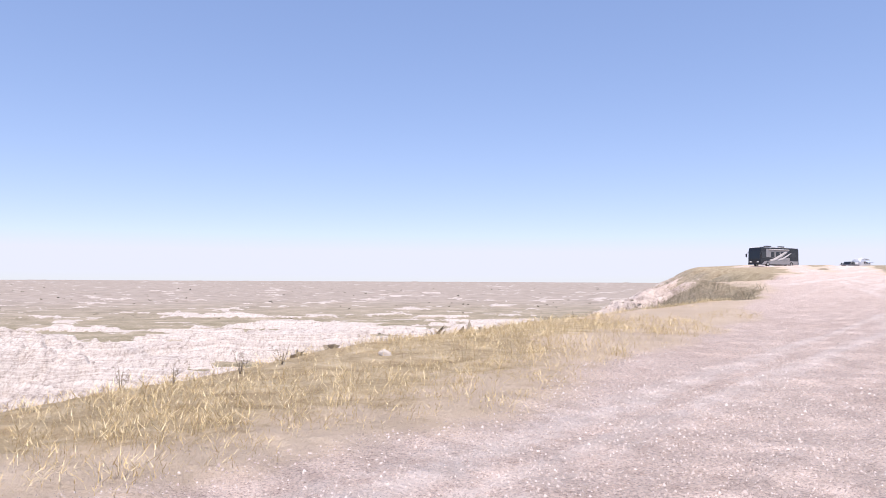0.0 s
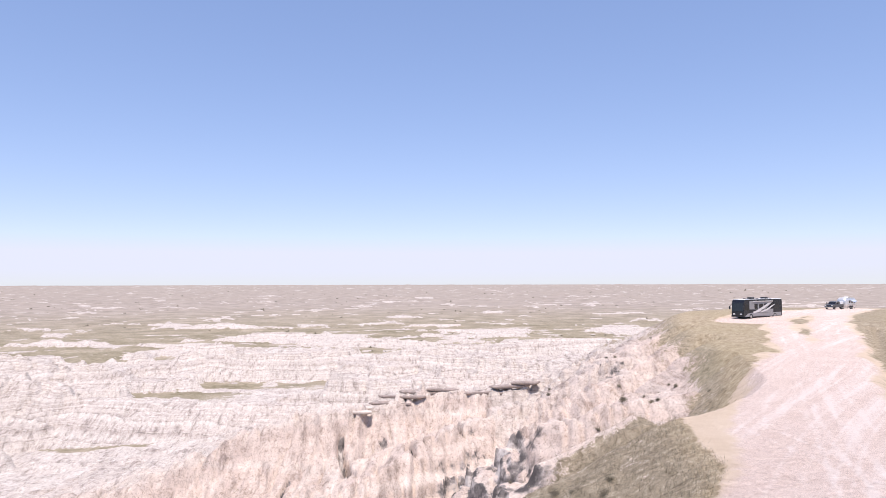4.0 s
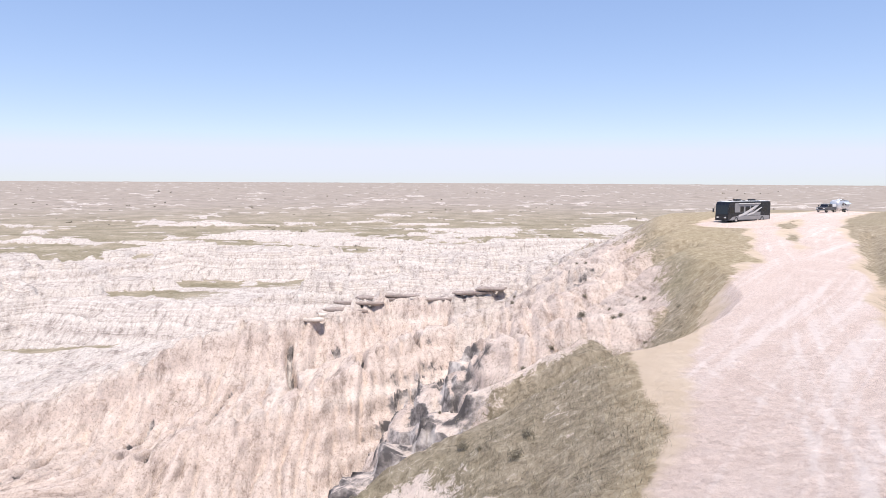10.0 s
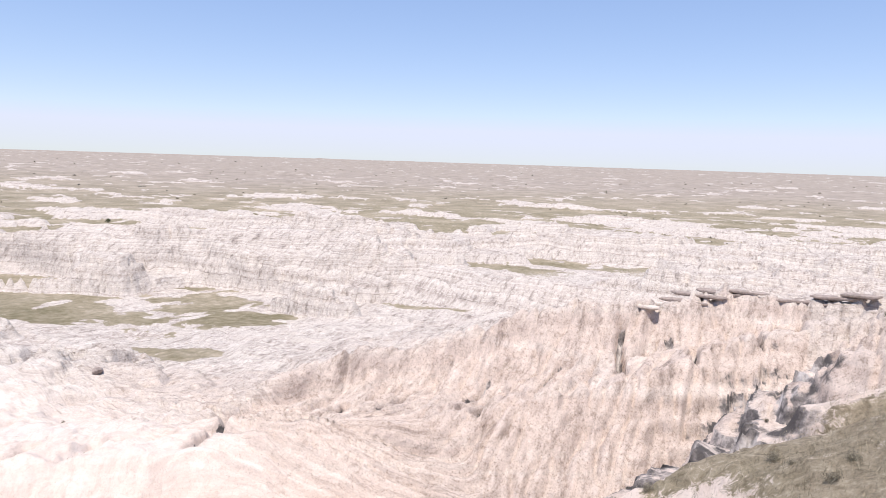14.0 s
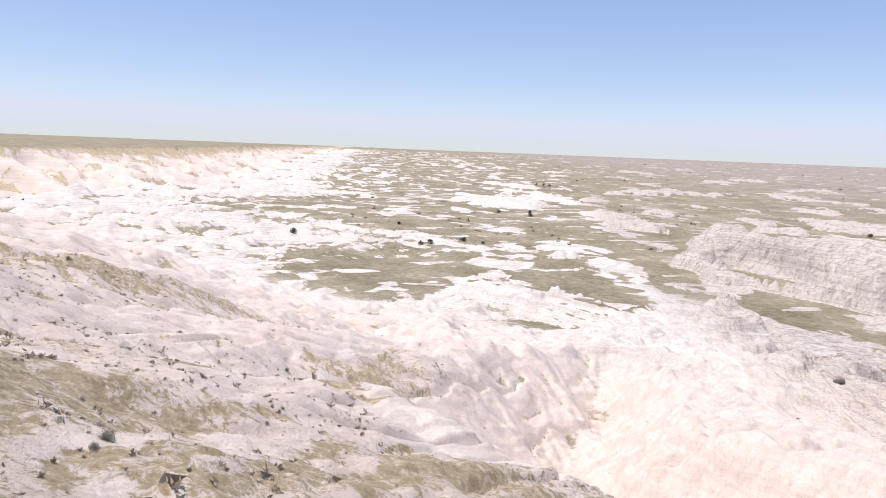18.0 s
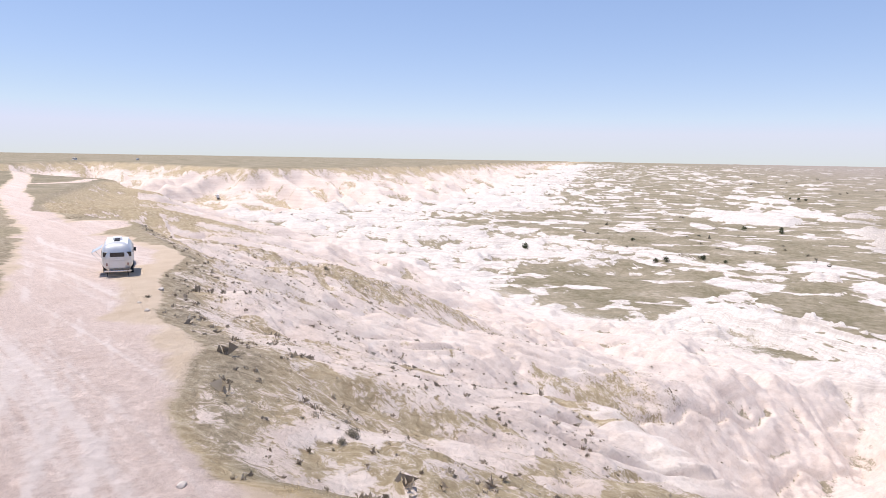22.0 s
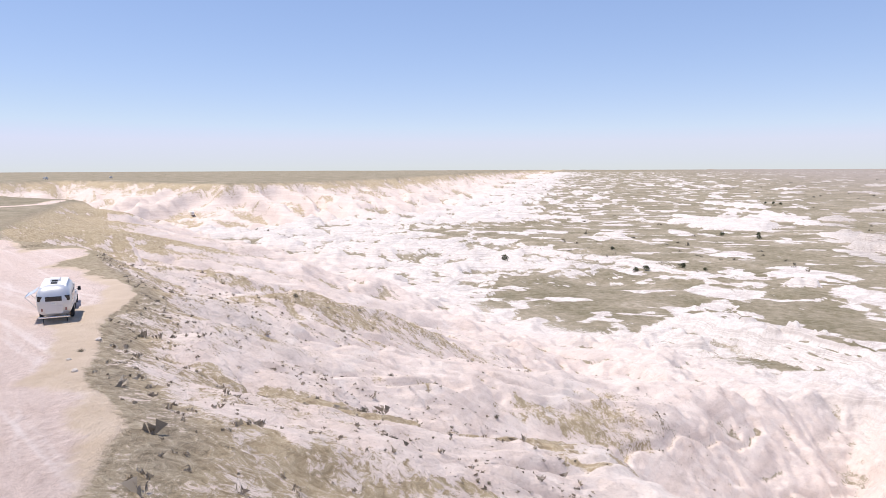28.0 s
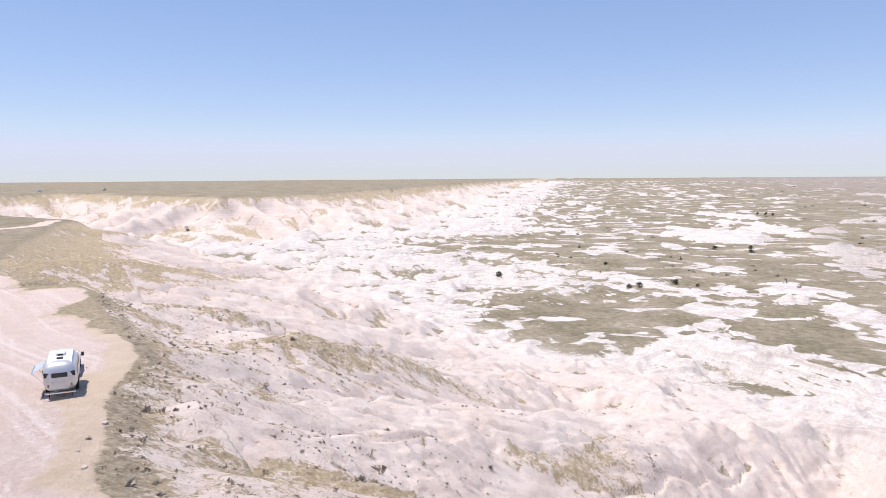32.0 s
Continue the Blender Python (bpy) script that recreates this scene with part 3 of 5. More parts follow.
    rise_c = smooth(0.42, 0.48, tables + 1.3 * fray)
    z = z + valley * tall * (4.4 * rise_a + 4.6 * rise_b + 4.6 * rise_c + 1.8 * rise_a * billow((x + wx) / 16, (y + wy) / 11, 29, 3) - 1.2)
    patch = rise_a
    # flutes worn down the slopes
    flute = billow((along + 0.35 * wx + vx) / 9.5, (down + wy + vy) / 45, 25, 2)
    lively = near_slope * (0.22 + 0.78 * north)
    combed = billow((along + 0.2 * wx + vx) / 3.6, (down + wy + vy) / 34, 68, 3)
    z = z + near_slope * (1 - 0.72 * calm) * ((1 - north) * 1.1 * (flute - 0.42) + north * (1.25 * (combed - 0.42) + 1.0 * (flute - 0.42)))
    z = z + smooth(1.0, 6, out) * (1 - smooth(25, 45, out)) * 0.55 * fbm(x / 5, y / 5, 70, 3)
    fine = billow((along + vx) / 1.7, (down + vy) / 13, 26, 2)
    z = z + lively * (1 - 0.5 * calm) * 0.8 * (fine - 0.4) * (1 - smooth(160, 320, far))
    # narrow cracks
    crack = np.abs(pnoise((along + 1.5 * vx) / 11, (down + 2 * vy) / 34, 66))
    z = z - near_slope * smooth(8, 25, out) * (0.8 + 0.3 * north) * (1 - calm) * (1 - smooth(0.0, 0.06, crack))
    rill = np.abs(pnoise((along + vx) / 3.4, (down + vy) / 12, 67))
    z = z - (near_slope * (0.2 + 0.5 * north) + 0.5 * valley * rise_a) * (1 - smooth(0.0, 0.10, rill)) * (1 - smooth(250, 450, far))
    # hummocks between the slope and the flats, and rough ground on the slopes
    hummock = ridged((x + wx) / 30, (y + wy) / 24, 101, 4, 0.55)
    z = z + smooth(45, 100, out) * (1 - smooth(200, 300, out)) * (1 - smooth(0, 0.6, meadow_field(x, y))) * (5.0 - 2.2 * north) * (hummock - 0.62)
    crag = ridged((x + 2 * vx) / 7.5, (y + 2 * vy) / 7.5, 102, 3, 0.55)
    z = z + smooth(8, 28, out) * (1 - smooth(150, 260, out)) * (1 - smooth(180, 330, far)) * (0.75 - 0.25 * calm) * (crag - 0.62)
    big = ridged((x + 3 * wx) / 75, (y + 3 * wy) / 75, 103, 4, 0.55)
    z = z + far_edge * smooth(35, 90, out) * (1 - smooth(230, 380, out)) * 13 * (big - 0.62)
    # hard layers that stand out as ledges
    step = 1.9
    lift = z + 0.6 * pnoise(x / 40, y / 40, 33)
    k = np.floor(lift / step)
    f = lift / step - k
    ledge = (k + smooth(0.62, 0.95, f)) * step - (lift - z)
    capped = np.exp(-(((x + 2) / 38) ** 2 + ((y - 146) / 13) ** 2))
    hard = np.clip(bad * smooth(30, 80, y) * smooth(25, 60, out) * smooth(90, 160, out) * smooth(0.0, 0.25, pnoise(x / 60, y / 45, 34)) * 0.6 + 0.8 * capped, 0, 0.95)
    z = z + (ledge - z) * hard
    # dark broken cliffs over the gully
    step = 2.9
    lift = z + 1.6 * pnoise(x / 9, y / 9, 37) + 0.7 * pnoise(x / 2.6, y / 2.6, 38)
    k = np.floor(lift / step)
    cliff = (k + smooth(0.40, 0.62, lift / step - k)) * step - (lift - z)
    broken = np.exp(-(((x - 6) / 9) ** 2 + ((y - 104) / 17) ** 2)) + np.exp(-(((x - 3) / 8) ** 2 + ((y - 67) / 8) ** 2)) + 0.8 * np.exp(-(((x - 31) / 7) ** 2 + ((y - 118) / 6) ** 2))
    z = z + (cliff - z) * np.clip(1.15 * broken, 0, 0.92) * smooth(4, 9, out)
    z = z + 0.03 * pnoise(x / 0.9, y / 0.9, 35) + 0.08 * pnoise(x / 3.3, y / 3.3, 36)
    cover, tracks = road_cover(x, y)
    cover = cover * (1 - smooth(-0.3, 1.2, s))
    z = z - 0.12 * cover + 0.04 * cover * (tracks - 0.5)
    return z, s, out, patch, cover, tracks


def ring_grid():
    """One sheet of ground round the walk, finer near it and on the side of the valley."""
    fine = np.radians(np.arange(-38, 138.01, 0.19))
    rough_ = np.radians(np.arange(139.3, 321.0, 1.4))
    ang = np.concatenate([fine, rough_])
    steps = [(0.7, 40, 260), (40, 250, 450), (250, 900, 210), (900, 4960, 110)]
    rad = np.concatenate([[0.0]] + [np.exp(np.linspace(math.log(a), math.log(b), n, endpoint=False)) for a, b, n in steps] + [[4960.0]])
    a, r = np.meshgrid(ang, rad)
    return (6 - r * np.sin(a)).astype(np.float32), (9 + r * np.cos(a)).astype(np.float32), len(ang), len(rad)


GX, GY, NA, NR = ring_grid()
GZ, GS, GOUT, GPATCH, GROAD, GTRACK = terrain(GX, GY)


def ground_covers():
    r = np.hypot(GX - 6, GY - 9) + 1e-3
    gz_r = np.gradient(GZ, axis=0) / np.maximum(np.gradient(r, axis=0), 1e-3)
    da = np.hypot(np.roll(GX, -1, 1) - np.roll(GX, 1, 1), np.roll(GY, -1, 1) - np.roll(GY, 1, 1))
    gz_a = (np.roll(GZ, -1, 1) - np.roll(GZ, 1, 1)) / np.maximum(da, 1e-3)
    steep = np.hypot(gz_r, gz_a)
    n1 = fbm(GX / 9, GY / 9, 51, 4)
    n2 = fbm(GX / 45, GY / 30, 52, 4)
    n3 = fbm(GX / 2.2, GY / 2.2, 54, 3)
    plateau = 1 - smooth(0.0, 2.5, GS)
    flank = smooth(62, 78, GY)
    upper = (1 - np.where(GY > 24, smooth(8, 14, GOUT * (1 + 0.9 * flank) + 9 * n1), smooth(8, 34, GOUT + 16 * n1))) * np.where(GY > 24, 0.85, 0.38 + 0.75 * n1 + 0.32 * (1 - smooth(1.5, 6, GOUT + 4 * n1)))
    upper = upper * (1 - 0.5 * flank * smooth(1, 6, GOUT))
    strip = fbm((0.8 * GX + 0.6 * GY) / 13, (-0.6 * GX + 0.8 * GY) / 55, 55, 3)
    slope_patch = smooth(0.04, 0.30, strip + 0.3 * n3) * (1 - smooth(35, 110, GOUT)) * 0.62 * (1 - smooth(15, 45, GY))
    flat = 1 - smooth(0.16, 0.45, steep)
    prairie = smooth(520, 760, GOUT + 90 * n2)
    meadows = meadow_field(GX, GY)
    lush = smooth(0.0, 0.5, meadows + 0.9 * n2 + 0.5 * n1)
    wide = fbm(GX / 95, GY / 60, 56, 3)
    open_grass = smooth(-0.08, 0.06, n2 + 0.18 * n1 + 0.06 + 0.20 * smooth(220, 420, GOUT))
    thin = fbm(GX / 230, GY / 34, 57, 2)
    sweep = (1 - smooth(0.20, 0.30, wide)) * (1 - 0.5 * smooth(0.10, 0.26, thin))
    valley = smooth(110, 190, GOUT) * (1 - smooth(0.15, 0.6, GPATCH)) * flat * np.maximum(lush, open_grass * smooth(170, 330, GOUT))
    isles = fbm(GX / 15, GY / 36, 59, 3)
    valley = valley * (1 - 0.9 * smooth(0.30, 0.42, isles))
    valley = np.maximum(valley, prairie * sweep * (1 - 0.8 * smooth(0.5, 0.9, GPATCH) * (1 - smooth(1200, 2000, GOUT))))
    shape = GZ.astype(np.float64)
    for axis, reach in ((0, 7), (1, 7)):
        total = np.cumsum(np.concatenate([np.take(shape, [0] * reach, axis), shape, np.take(shape, [-1] * (reach + 1), axis)], axis), axis)
        count = shape.shape[axis]
        shape = (np.take(total, np.arange(2 * reach, 2 * reach + count), axis) - np.take(total, np.arange(0, count), axis)) / (2 * reach)
    groove = smooth(0.15, 0.85, shape - GZ + 0.6 * n1) * (1 - smooth(0.7, 1.2, steep))
    damp = groove * smooth(22, 60, GOUT) * (1 - smooth(280, 380, GOUT)) * (1 - 0.55 * smooth(40, 90, GY)) * 0.62
    high = smooth(-16, -6, GZ - plateau_height(GX, GY)) * smooth(110, 200, np.hypot(GX, GY)) * (1 - smooth(0.5, 0.9, steep)) * 0.85
    grass = np.clip(np.maximum.reduce([plateau * 0.95, upper, slope_patch, valley, high, damp]), 0, 1)
    pink = np.clip((1 - smooth(85, 175, GOUT)) * (1.05 - 0.6 * smooth(62, 100, GY) + (0.6 + 0.3 * smooth(20, 60, GY)) * n2 + 0.30 * smooth(40, 120, GY)), 0, 1)
    pink = np.clip(pink + 0.35 * smooth(6, 14, GX) * smooth(66, 76, GY) * (1 - smooth(60, 90, GOUT)) * (1 - smooth(125, 140, GY)), 0, 1)
    crest = RIDGES[0][0]
    face = (GY < np.interp(GX, [p[0] for p in crest[::-1]], [p[1] for p in crest[::-1]])) & (GX > np.interp(GY, [p[1] for p in crest[:8:-1]], [p[0] for p in crest[:8:-1]])) & (GX < 12)
    pink = np.maximum(pink, 0.35 * smooth(300, 450, np.hypot(GX, GY)) * (1 - smooth(90, 220, GOUT)))
    pink = np.maximum(pink * (1 - 0.6 * smooth(130, 145, GY)), 0.95 * face * (1 - smooth(34, 50, line_distance(GX, GY, crest)[0])) * smooth(0.2, 2.0, line_distance(GX, GY, crest)[0]))
    straw = plateau * (1 - smooth(150, 400, np.hypot(GX, GY))) * (1 - 0.6 * smooth(22, 40, GY)) * (0.35 + 0.65 * smooth(-16, -7, GS)) * (0.25 + 0.75 * smooth(-16, -8, GX))
    straw = np.maximum(straw, 0.55 * smooth(1, 4, GOUT) * (1 - smooth(20, 30, GY)))
    pale = np.maximum(smooth(60, 140, GOUT), plateau * smooth(120, 350, np.hypot(GX, GY)))
    near_road = np.zeros(GX.shape)
    for pts, width in ROADS:
        d, _ = line_distance(GX, GY, pts)
        near_road = np.maximum(near_road, 1 - smooth(width, width + 5.5 - 3.3 * np.maximum(smooth(62, 80, GY), 1 - smooth(-26, -8, GX)), d + 2.0 * pnoise(GX / 7, GY / 7, 53)))
    dirt = np.maximum(near_road * 0.8, 1.1 * (1 - smooth(2.2, 4.2, np.minimum(line_distance(GX, GY, APRON)[0], line_distance(GX, GY, RIM_STRIP)[0] + 0.8) + 1.2 * pnoise(GX / 4, GY / 4, 58)))) * (1 - smooth(-0.5, 1.0, GS))
    # grey rock plus painted shade, stronger where the gully cliffs are steep
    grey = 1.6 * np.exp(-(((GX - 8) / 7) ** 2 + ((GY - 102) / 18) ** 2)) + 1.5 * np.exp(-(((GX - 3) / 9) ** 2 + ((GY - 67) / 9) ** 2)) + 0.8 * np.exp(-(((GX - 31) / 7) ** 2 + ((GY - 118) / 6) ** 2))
    # clefts: the shade inside them is put into the colour
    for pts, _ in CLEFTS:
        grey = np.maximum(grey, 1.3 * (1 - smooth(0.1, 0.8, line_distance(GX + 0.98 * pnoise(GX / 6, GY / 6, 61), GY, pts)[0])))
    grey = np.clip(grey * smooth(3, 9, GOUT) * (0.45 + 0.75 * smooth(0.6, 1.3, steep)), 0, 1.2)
    return grass, pink, dirt, straw, pale, grey


def build_ground():
    grass, pink, dirt, straw, pale, grey = ground_covers()
    nv = NA * NR
    co = np.stack([GX, GY, GZ], -1).reshape(-1, 3)
    i, j = np.meshgrid(np.arange(NR - 1), np.arange(NA), indexing="ij")
    jn = (j + 1) % NA
    quads = np.stack([i * NA + j, i * NA + jn, (i + 1) * NA + jn, (i + 1) * NA + j], -1).reshape(-1, 4)
    on_road = GROAD.reshape(-1)[quads].mean(1) > 0.5
    on_road &= np.hypot(co[quads[:, 0], 0] - 6, co[quads[:, 0], 1] - 9) < 420
    north = np.maximum(smooth(55, 85, GY + 0.25 * GX), 0.15 * smooth(100, 200, GOUT))
    lean = 0.6435 * (1 - smooth(55, 85, GY + 0.25 * GX))
    bend = 0.8 * pnoise(GX / 6, GY / 6, 61)
    across, fall_line = np.cos(lean) * GX + np.sin(lean) * GY + bend, -np.sin(lean) * GX + np.cos(lean) * GY
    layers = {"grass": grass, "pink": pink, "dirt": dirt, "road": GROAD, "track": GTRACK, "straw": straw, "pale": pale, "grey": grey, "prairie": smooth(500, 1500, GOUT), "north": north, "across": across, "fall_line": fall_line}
    for name, pick, label, category in (("ground", ~on_road, "pale pink and white eroded badlands with dry grass", "ground"),
                                        ("dirt_road", on_road, "pale pink gravel road with wheel tracks", "road")):
        q = quads[pick]
        used, inv = np.unique(q, return_inverse=True)
        q = inv.reshape(-1, 4)
        me = bpy.data.meshes.new(name)
        me.vertices.add(len(used))
        me.vertices.foreach_set("co", co[used].astype(np.float32).ravel())
        me.loops.add(q.size)
        me.loops.foreach_set("vertex_index", q.astype(np.int32).ravel())
        me.polygons.add(len(q))
        me.polygons.foreach_set("loop_start", np.arange(0, q.size, 4, dtype=np.int32))
        me.polygons.foreach_set("use_smooth", np.ones(len(q), bool))
        me.update(calc_edges=True)
        for key, values in layers.items():
            a = me.attributes.new(key, "FLOAT", "POINT")
            a.data.foreach_set("value", values.reshape(-1)[used].astype(np.float32))
        me.materials.append(GROUND)
        tagged(new(name, me), label, category, kind="structure")


build_ground()


def ground_at(x, y):
    z = terrain(np.array([float(x)]), np.array([float(y)]))[0]
    return float(z[0])


# ---- things ----
def box(bm, x0, x1, y0, y1, z0, z1, bevel=0.0):
    vs = [bm.verts.new((x, y, z)) for z in (z0, z1) for x, y in ((x0, y0), (x1, y0), (x1, y1), (x0, y1))]
    fs = [bm.faces.new([vs[k] for k in f]) for f in ((3, 2, 1, 0), (4, 5, 6, 7), (0, 1, 5, 4), (1, 2, 6, 5), (2, 3, 7, 6), (3, 0, 4, 7))]
    if bevel:
        bmesh.ops.bevel(bm, geom=list({e for f in fs for e in f.edges}), offset=bevel, segments=2, affect="EDGES", profile=0.5)
    return bm


def new_box(*args):
    return box(bmesh.new(), *args)


def tube(x, y0, y1, z, r, inner=0.0, n=20):
    """A short cylinder along y, or a ring if inner is given."""
    bm = bmesh.new()
    rings = [[bm.verts.new((x + rr * math.cos(2 * math.pi * k / n), yy, z + rr * math.sin(2 * math.pi * k / n))) for k in range(n)]
             for rr, yy in ((max(inner, 0.01), y0), (r * 0.93, y0), (r, y0 + (y1 - y0) * 0.15), (r, y1 - (y1 - y0) * 0.15), (r * 0.93, y1), (max(inner, 0.01), y1))]
    for a, b in zip(rings, rings[1:] + rings[:1]):
        for k in range(n):
            bm.faces.new((a[k], a[(k + 1) % n], b[(k + 1) % n], b[k]))
    bmesh.ops.recalc_face_normals(bm, faces=bm.faces)
    return bm


def rod(p, q, r, n=8):
    """A straight round bar from p to q."""
    bm = bmesh.new()
    p, q = Vector(p), Vector(q)
    m = (q - p).to_track_quat("Z", "Y").to_matrix()
    rings = [[bm.verts.new(c + m @ Vector((r * math.cos(2 * math.pi * k / n), r * math.sin(2 * math.pi * k / n), 0))) for k in range(n)] for c in (p, q)]
    for k in range(n):
        bm.faces.new((rings[0][k], rings[0][(k + 1) % n], rings[1][(k + 1) % n], rings[1][k]))
    bm.faces.new(rings[0][::-1])
    bm.faces.new(rings[1])
    return bm


def slab(outline, y0, y1, bevel=0.0):
    """A plate with an outline in x and z, from y0 to y1."""
    bm = bmesh.new()
    a = [bm.verts.new((x, y0, z)) for x, z in outline]
    b = [bm.verts.new((x, y1, z)) for x, z in outline]
    bm.faces.new(a)
    bm.faces.new(b[::-1])
    for k in range(len(a)):
        j = (k + 1) % len(a)
        bm.faces.new((a[j], a[k], b[k], b[j]))
    bmesh.ops.recalc_face_normals(bm, faces=bm.faces)
    if bevel:
        bmesh.ops.bevel(bm, geom=list(bm.edges), offset=bevel, segments=2, affect="EDGES", profile=0.5)
    return bm


def part(name, bm, material, parent, label="", smooth_faces=False):
    me = bpy.data.meshes.new(name)
    bm.to_mesh(me)
    bm.free()
    me.materials.append(material)
    if smooth_faces:
        me.polygons.foreach_set("use_smooth", np.ones(len(me.polygons), bool))
    ob = new(name, me)
    ob.parent = parent
    return tagged(ob, label)


CHARCOAL = plain_material("charcoal_paint", (0.012, 0.013, 0.018), 0.25, scale=1.2)
SILVERGREY = plain_material("silver_grey_paint", (0.27, 0.265, 0.265), 0.35, scale=1.0)
SLATE = plain_material("slate_grey_paint", (0.055, 0.055, 0.06), 0.35, scale=1.0)
PALE = plain_material("pale_stripe", (0.62, 0.60, 0.58), 0.4)
WHITE = plain_material("white_paint", (0.76, 0.76, 0.75), 0.4, scale=1.5, vary=0.05)
ALUMINIUM = plain_material("worn_aluminium", (0.66, 0.655, 0.65), 0.4, 0.6, 1.2, 0.06)
CHROME = plain_material("chrome", (0.7, 0.7, 0.7), 0.15, 1.0)
RUBBER = plain_material("black_rubber", (0.025, 0.025, 0.025), 0.85, scale=8)
BLACK = plain_material("black_plastic", (0.02, 0.02, 0.022), 0.5)
AWNING = plain_material("grey_blue_canvas", (0.42, 0.47, 0.55), 0.8, scale=4)
LAMP_RED = plain_material("red_lens", (0.30, 0.16, 0.14), 0.3)
LAMP_CLEAR = plain_material("clear_lens", (0.75, 0.75, 0.72), 0.15)


def glass_material():
    m, nt, bsdf = nodes_of("tinted_glass")
    bsdf.inputs["Base Color"].default_value = (0.012, 0.014, 0.018, 1)
    bsdf.inputs["Roughness"].default_value = 0.06
    bsdf.inputs["Specular IOR Level"].default_value = 0.6
    return m


GLASS = glass_material()


def wheel(parent, x, y0, y1, r, rim_r):
    tyre = part("wheel", tube(x, y0, y1, r, r, rim_r), RUBBER, parent, "", True)
    out = y0 if abs(y0) > abs(y1) else y1
    inn = y1 if out == y0 else y0
    part("rim", tube(x, out * 0.985, inn, r, rim_r, rim_r * 0.3, 16), CHROME, tyre, "dull metal rim")


def thing(name, label, category, x, y, heading, group="", lift=0.0):
    e = new(name)
    e.matrix_world = pose(x, y, ground_at(x, y) + lift, 0, 0, heading)
    return tagged(e, label, category, group)


def motorhome(name, label, x, y, heading, body_mat, low_mat, stripe, group="", length=11.6, dark_units=False):
    """Front at the origin, rear along +x."""
    e = thing(name, label, "motorhome", x, y, heading, group)
    w, top, low = 1.28, 3.56, 0.42
    L = length
    prof = [(0.0, 0.55), (0.05, low), (L - 0.02, low), (L, 0.6), (L, top - 0.15), (L - 0.18, top), (0.75, top), (0.32, top - 0.12), (0.10, top - 0.55), (0.02, 1.4)]
    part("body", slab(prof, -w, w, 0.05), body_mat, e)
    part("roof", slab([(0.55, top + 0.005), (L - 0.1, top + 0.005), (L - 0.2, top + 0.09), (0.8, top + 0.10)], -w + 0.06, w - 0.06, 0.03), WHITE, e, "white fibreglass roof")
    part("windscreen", slab([(-0.015, 1.45), (0.09, top - 0.62), (0.16, top - 0.5), (0.2, top - 0.5), (0.1, 1.45)], -w + 0.12, w - 0.12, 0.01), GLASS, e, "dark tinted windscreen")
    part("front_mask", slab([(-0.04, 0.62), (-0.03, 1.38), (0.06, 1.38), (0.04, 0.62)], -w + 0.1, w - 0.1, 0.015), CHARCOAL, e)
    part("grille", new_box(-0.06, 0.02, -0.55, 0.55, 0.72, 1.05, 0.02), BLACK, e)
    part("bumper", new_box(-0.10, 0.12, -w - 0.01, w + 0.01, 0.38, 0.62, 0.05), CHARCOAL, e)
    for side in (-1, 1):
        part("headlight", new_box(-0.055, 0.06, side * 0.72 - 0.24, side * 0.72 + 0.24, 0.78, 1.02, 0.04), LAMP_CLEAR, e, "clear headlight")
        arm = part("mirror", new_box(-0.34, -0.14, side * (w + 0.2) - 0.12, side * (w + 0.2) + 0.12, 1.75, 2.4, 0.04), BLACK, e, "tall black side mirror")
        part("mirror_arm", rod((-0.22, side * (w + 0.18), 2.4), (0.25, side * (w - 0.02), 2.75), 0.035), BLACK, arm)
        part("tail_light", new_box(L - 0.01, L + 0.03, side * (w - 0.2) - 0.1, side * (w - 0.2) + 0.1, 1.0, 1.5, 0.015), LAMP_RED, e, "red tail light")
        yo = side * (w + 0.004)
        yy = sorted((yo, yo + side * 0.02))
        part("lower_skirt", slab([(0.3, 0.44), (L - 0.3, 0.44), (L - 0.3, 1.12), (2.6, 1.12), (1.2, 1.0)], yy[0], yy[1]), low_mat, e)
        yy = sorted((yo + side * 0.022, yo + side * 0.036))
        part("swoosh", slab([(2.9, 1.0), (4.4, 1.25), (6.6, 2.15), (8.3, 2.95), (7.5, 2.95), (5.6, 2.2), (3.9, 1.55), (2.7, 1.3)], yy[0], yy[1]), stripe, e, "pale sweeping stripe")
        part("swoosh", slab([(5.1, 1.15), (7.0, 1.5), (9.4, 2.6), (8.9, 2.6), (6.7, 1.75), (5.0, 1.32)], yy[0], yy[1]), stripe, e, "pale sweeping stripe")
        for x0, x1, z0, z1 in ((0.35, 1.55, 1.55, 2.75), (3.2, 4.1, 1.85, 2.7), (4.6, 5.7, 1.95, 2.7), (6.1, 6.9, 2.2, 2.75), (9.3, 10.6, 1.95, 2.7)):
            pane = part("window", new_box(x0, x1, *sorted((yo + side * 0.03, yo - side * 0.05)), z0, z1, 0.02), GLASS, e)
            part("window_frame", slab([(x0 - 0.05, z0 - 0.05), (x1 + 0.05, z0 - 0.05), (x1 + 0.05, z1 + 0.05), (x0 - 0.05, z1 + 0.05)], *sorted((yo, yo + side * 0.012))), BLACK, pane)
        for k in range(6):
            x0 = 2.9 + k * 0.95
            part("baggage_door", new_box(x0, x0 + 0.9, *sorted((yo + side * 0.018, yo + side * 0.034)), 0.5, 1.05, 0.01), low_mat, e)
        part("upper_band", slab([(1.7, 1.75), (6.4, 1.75), (8.6, 3.05), (8.6, 3.3), (1.7, 3.3)], *sorted((yo, yo + side * 0.01))), SILVERGREY, e)
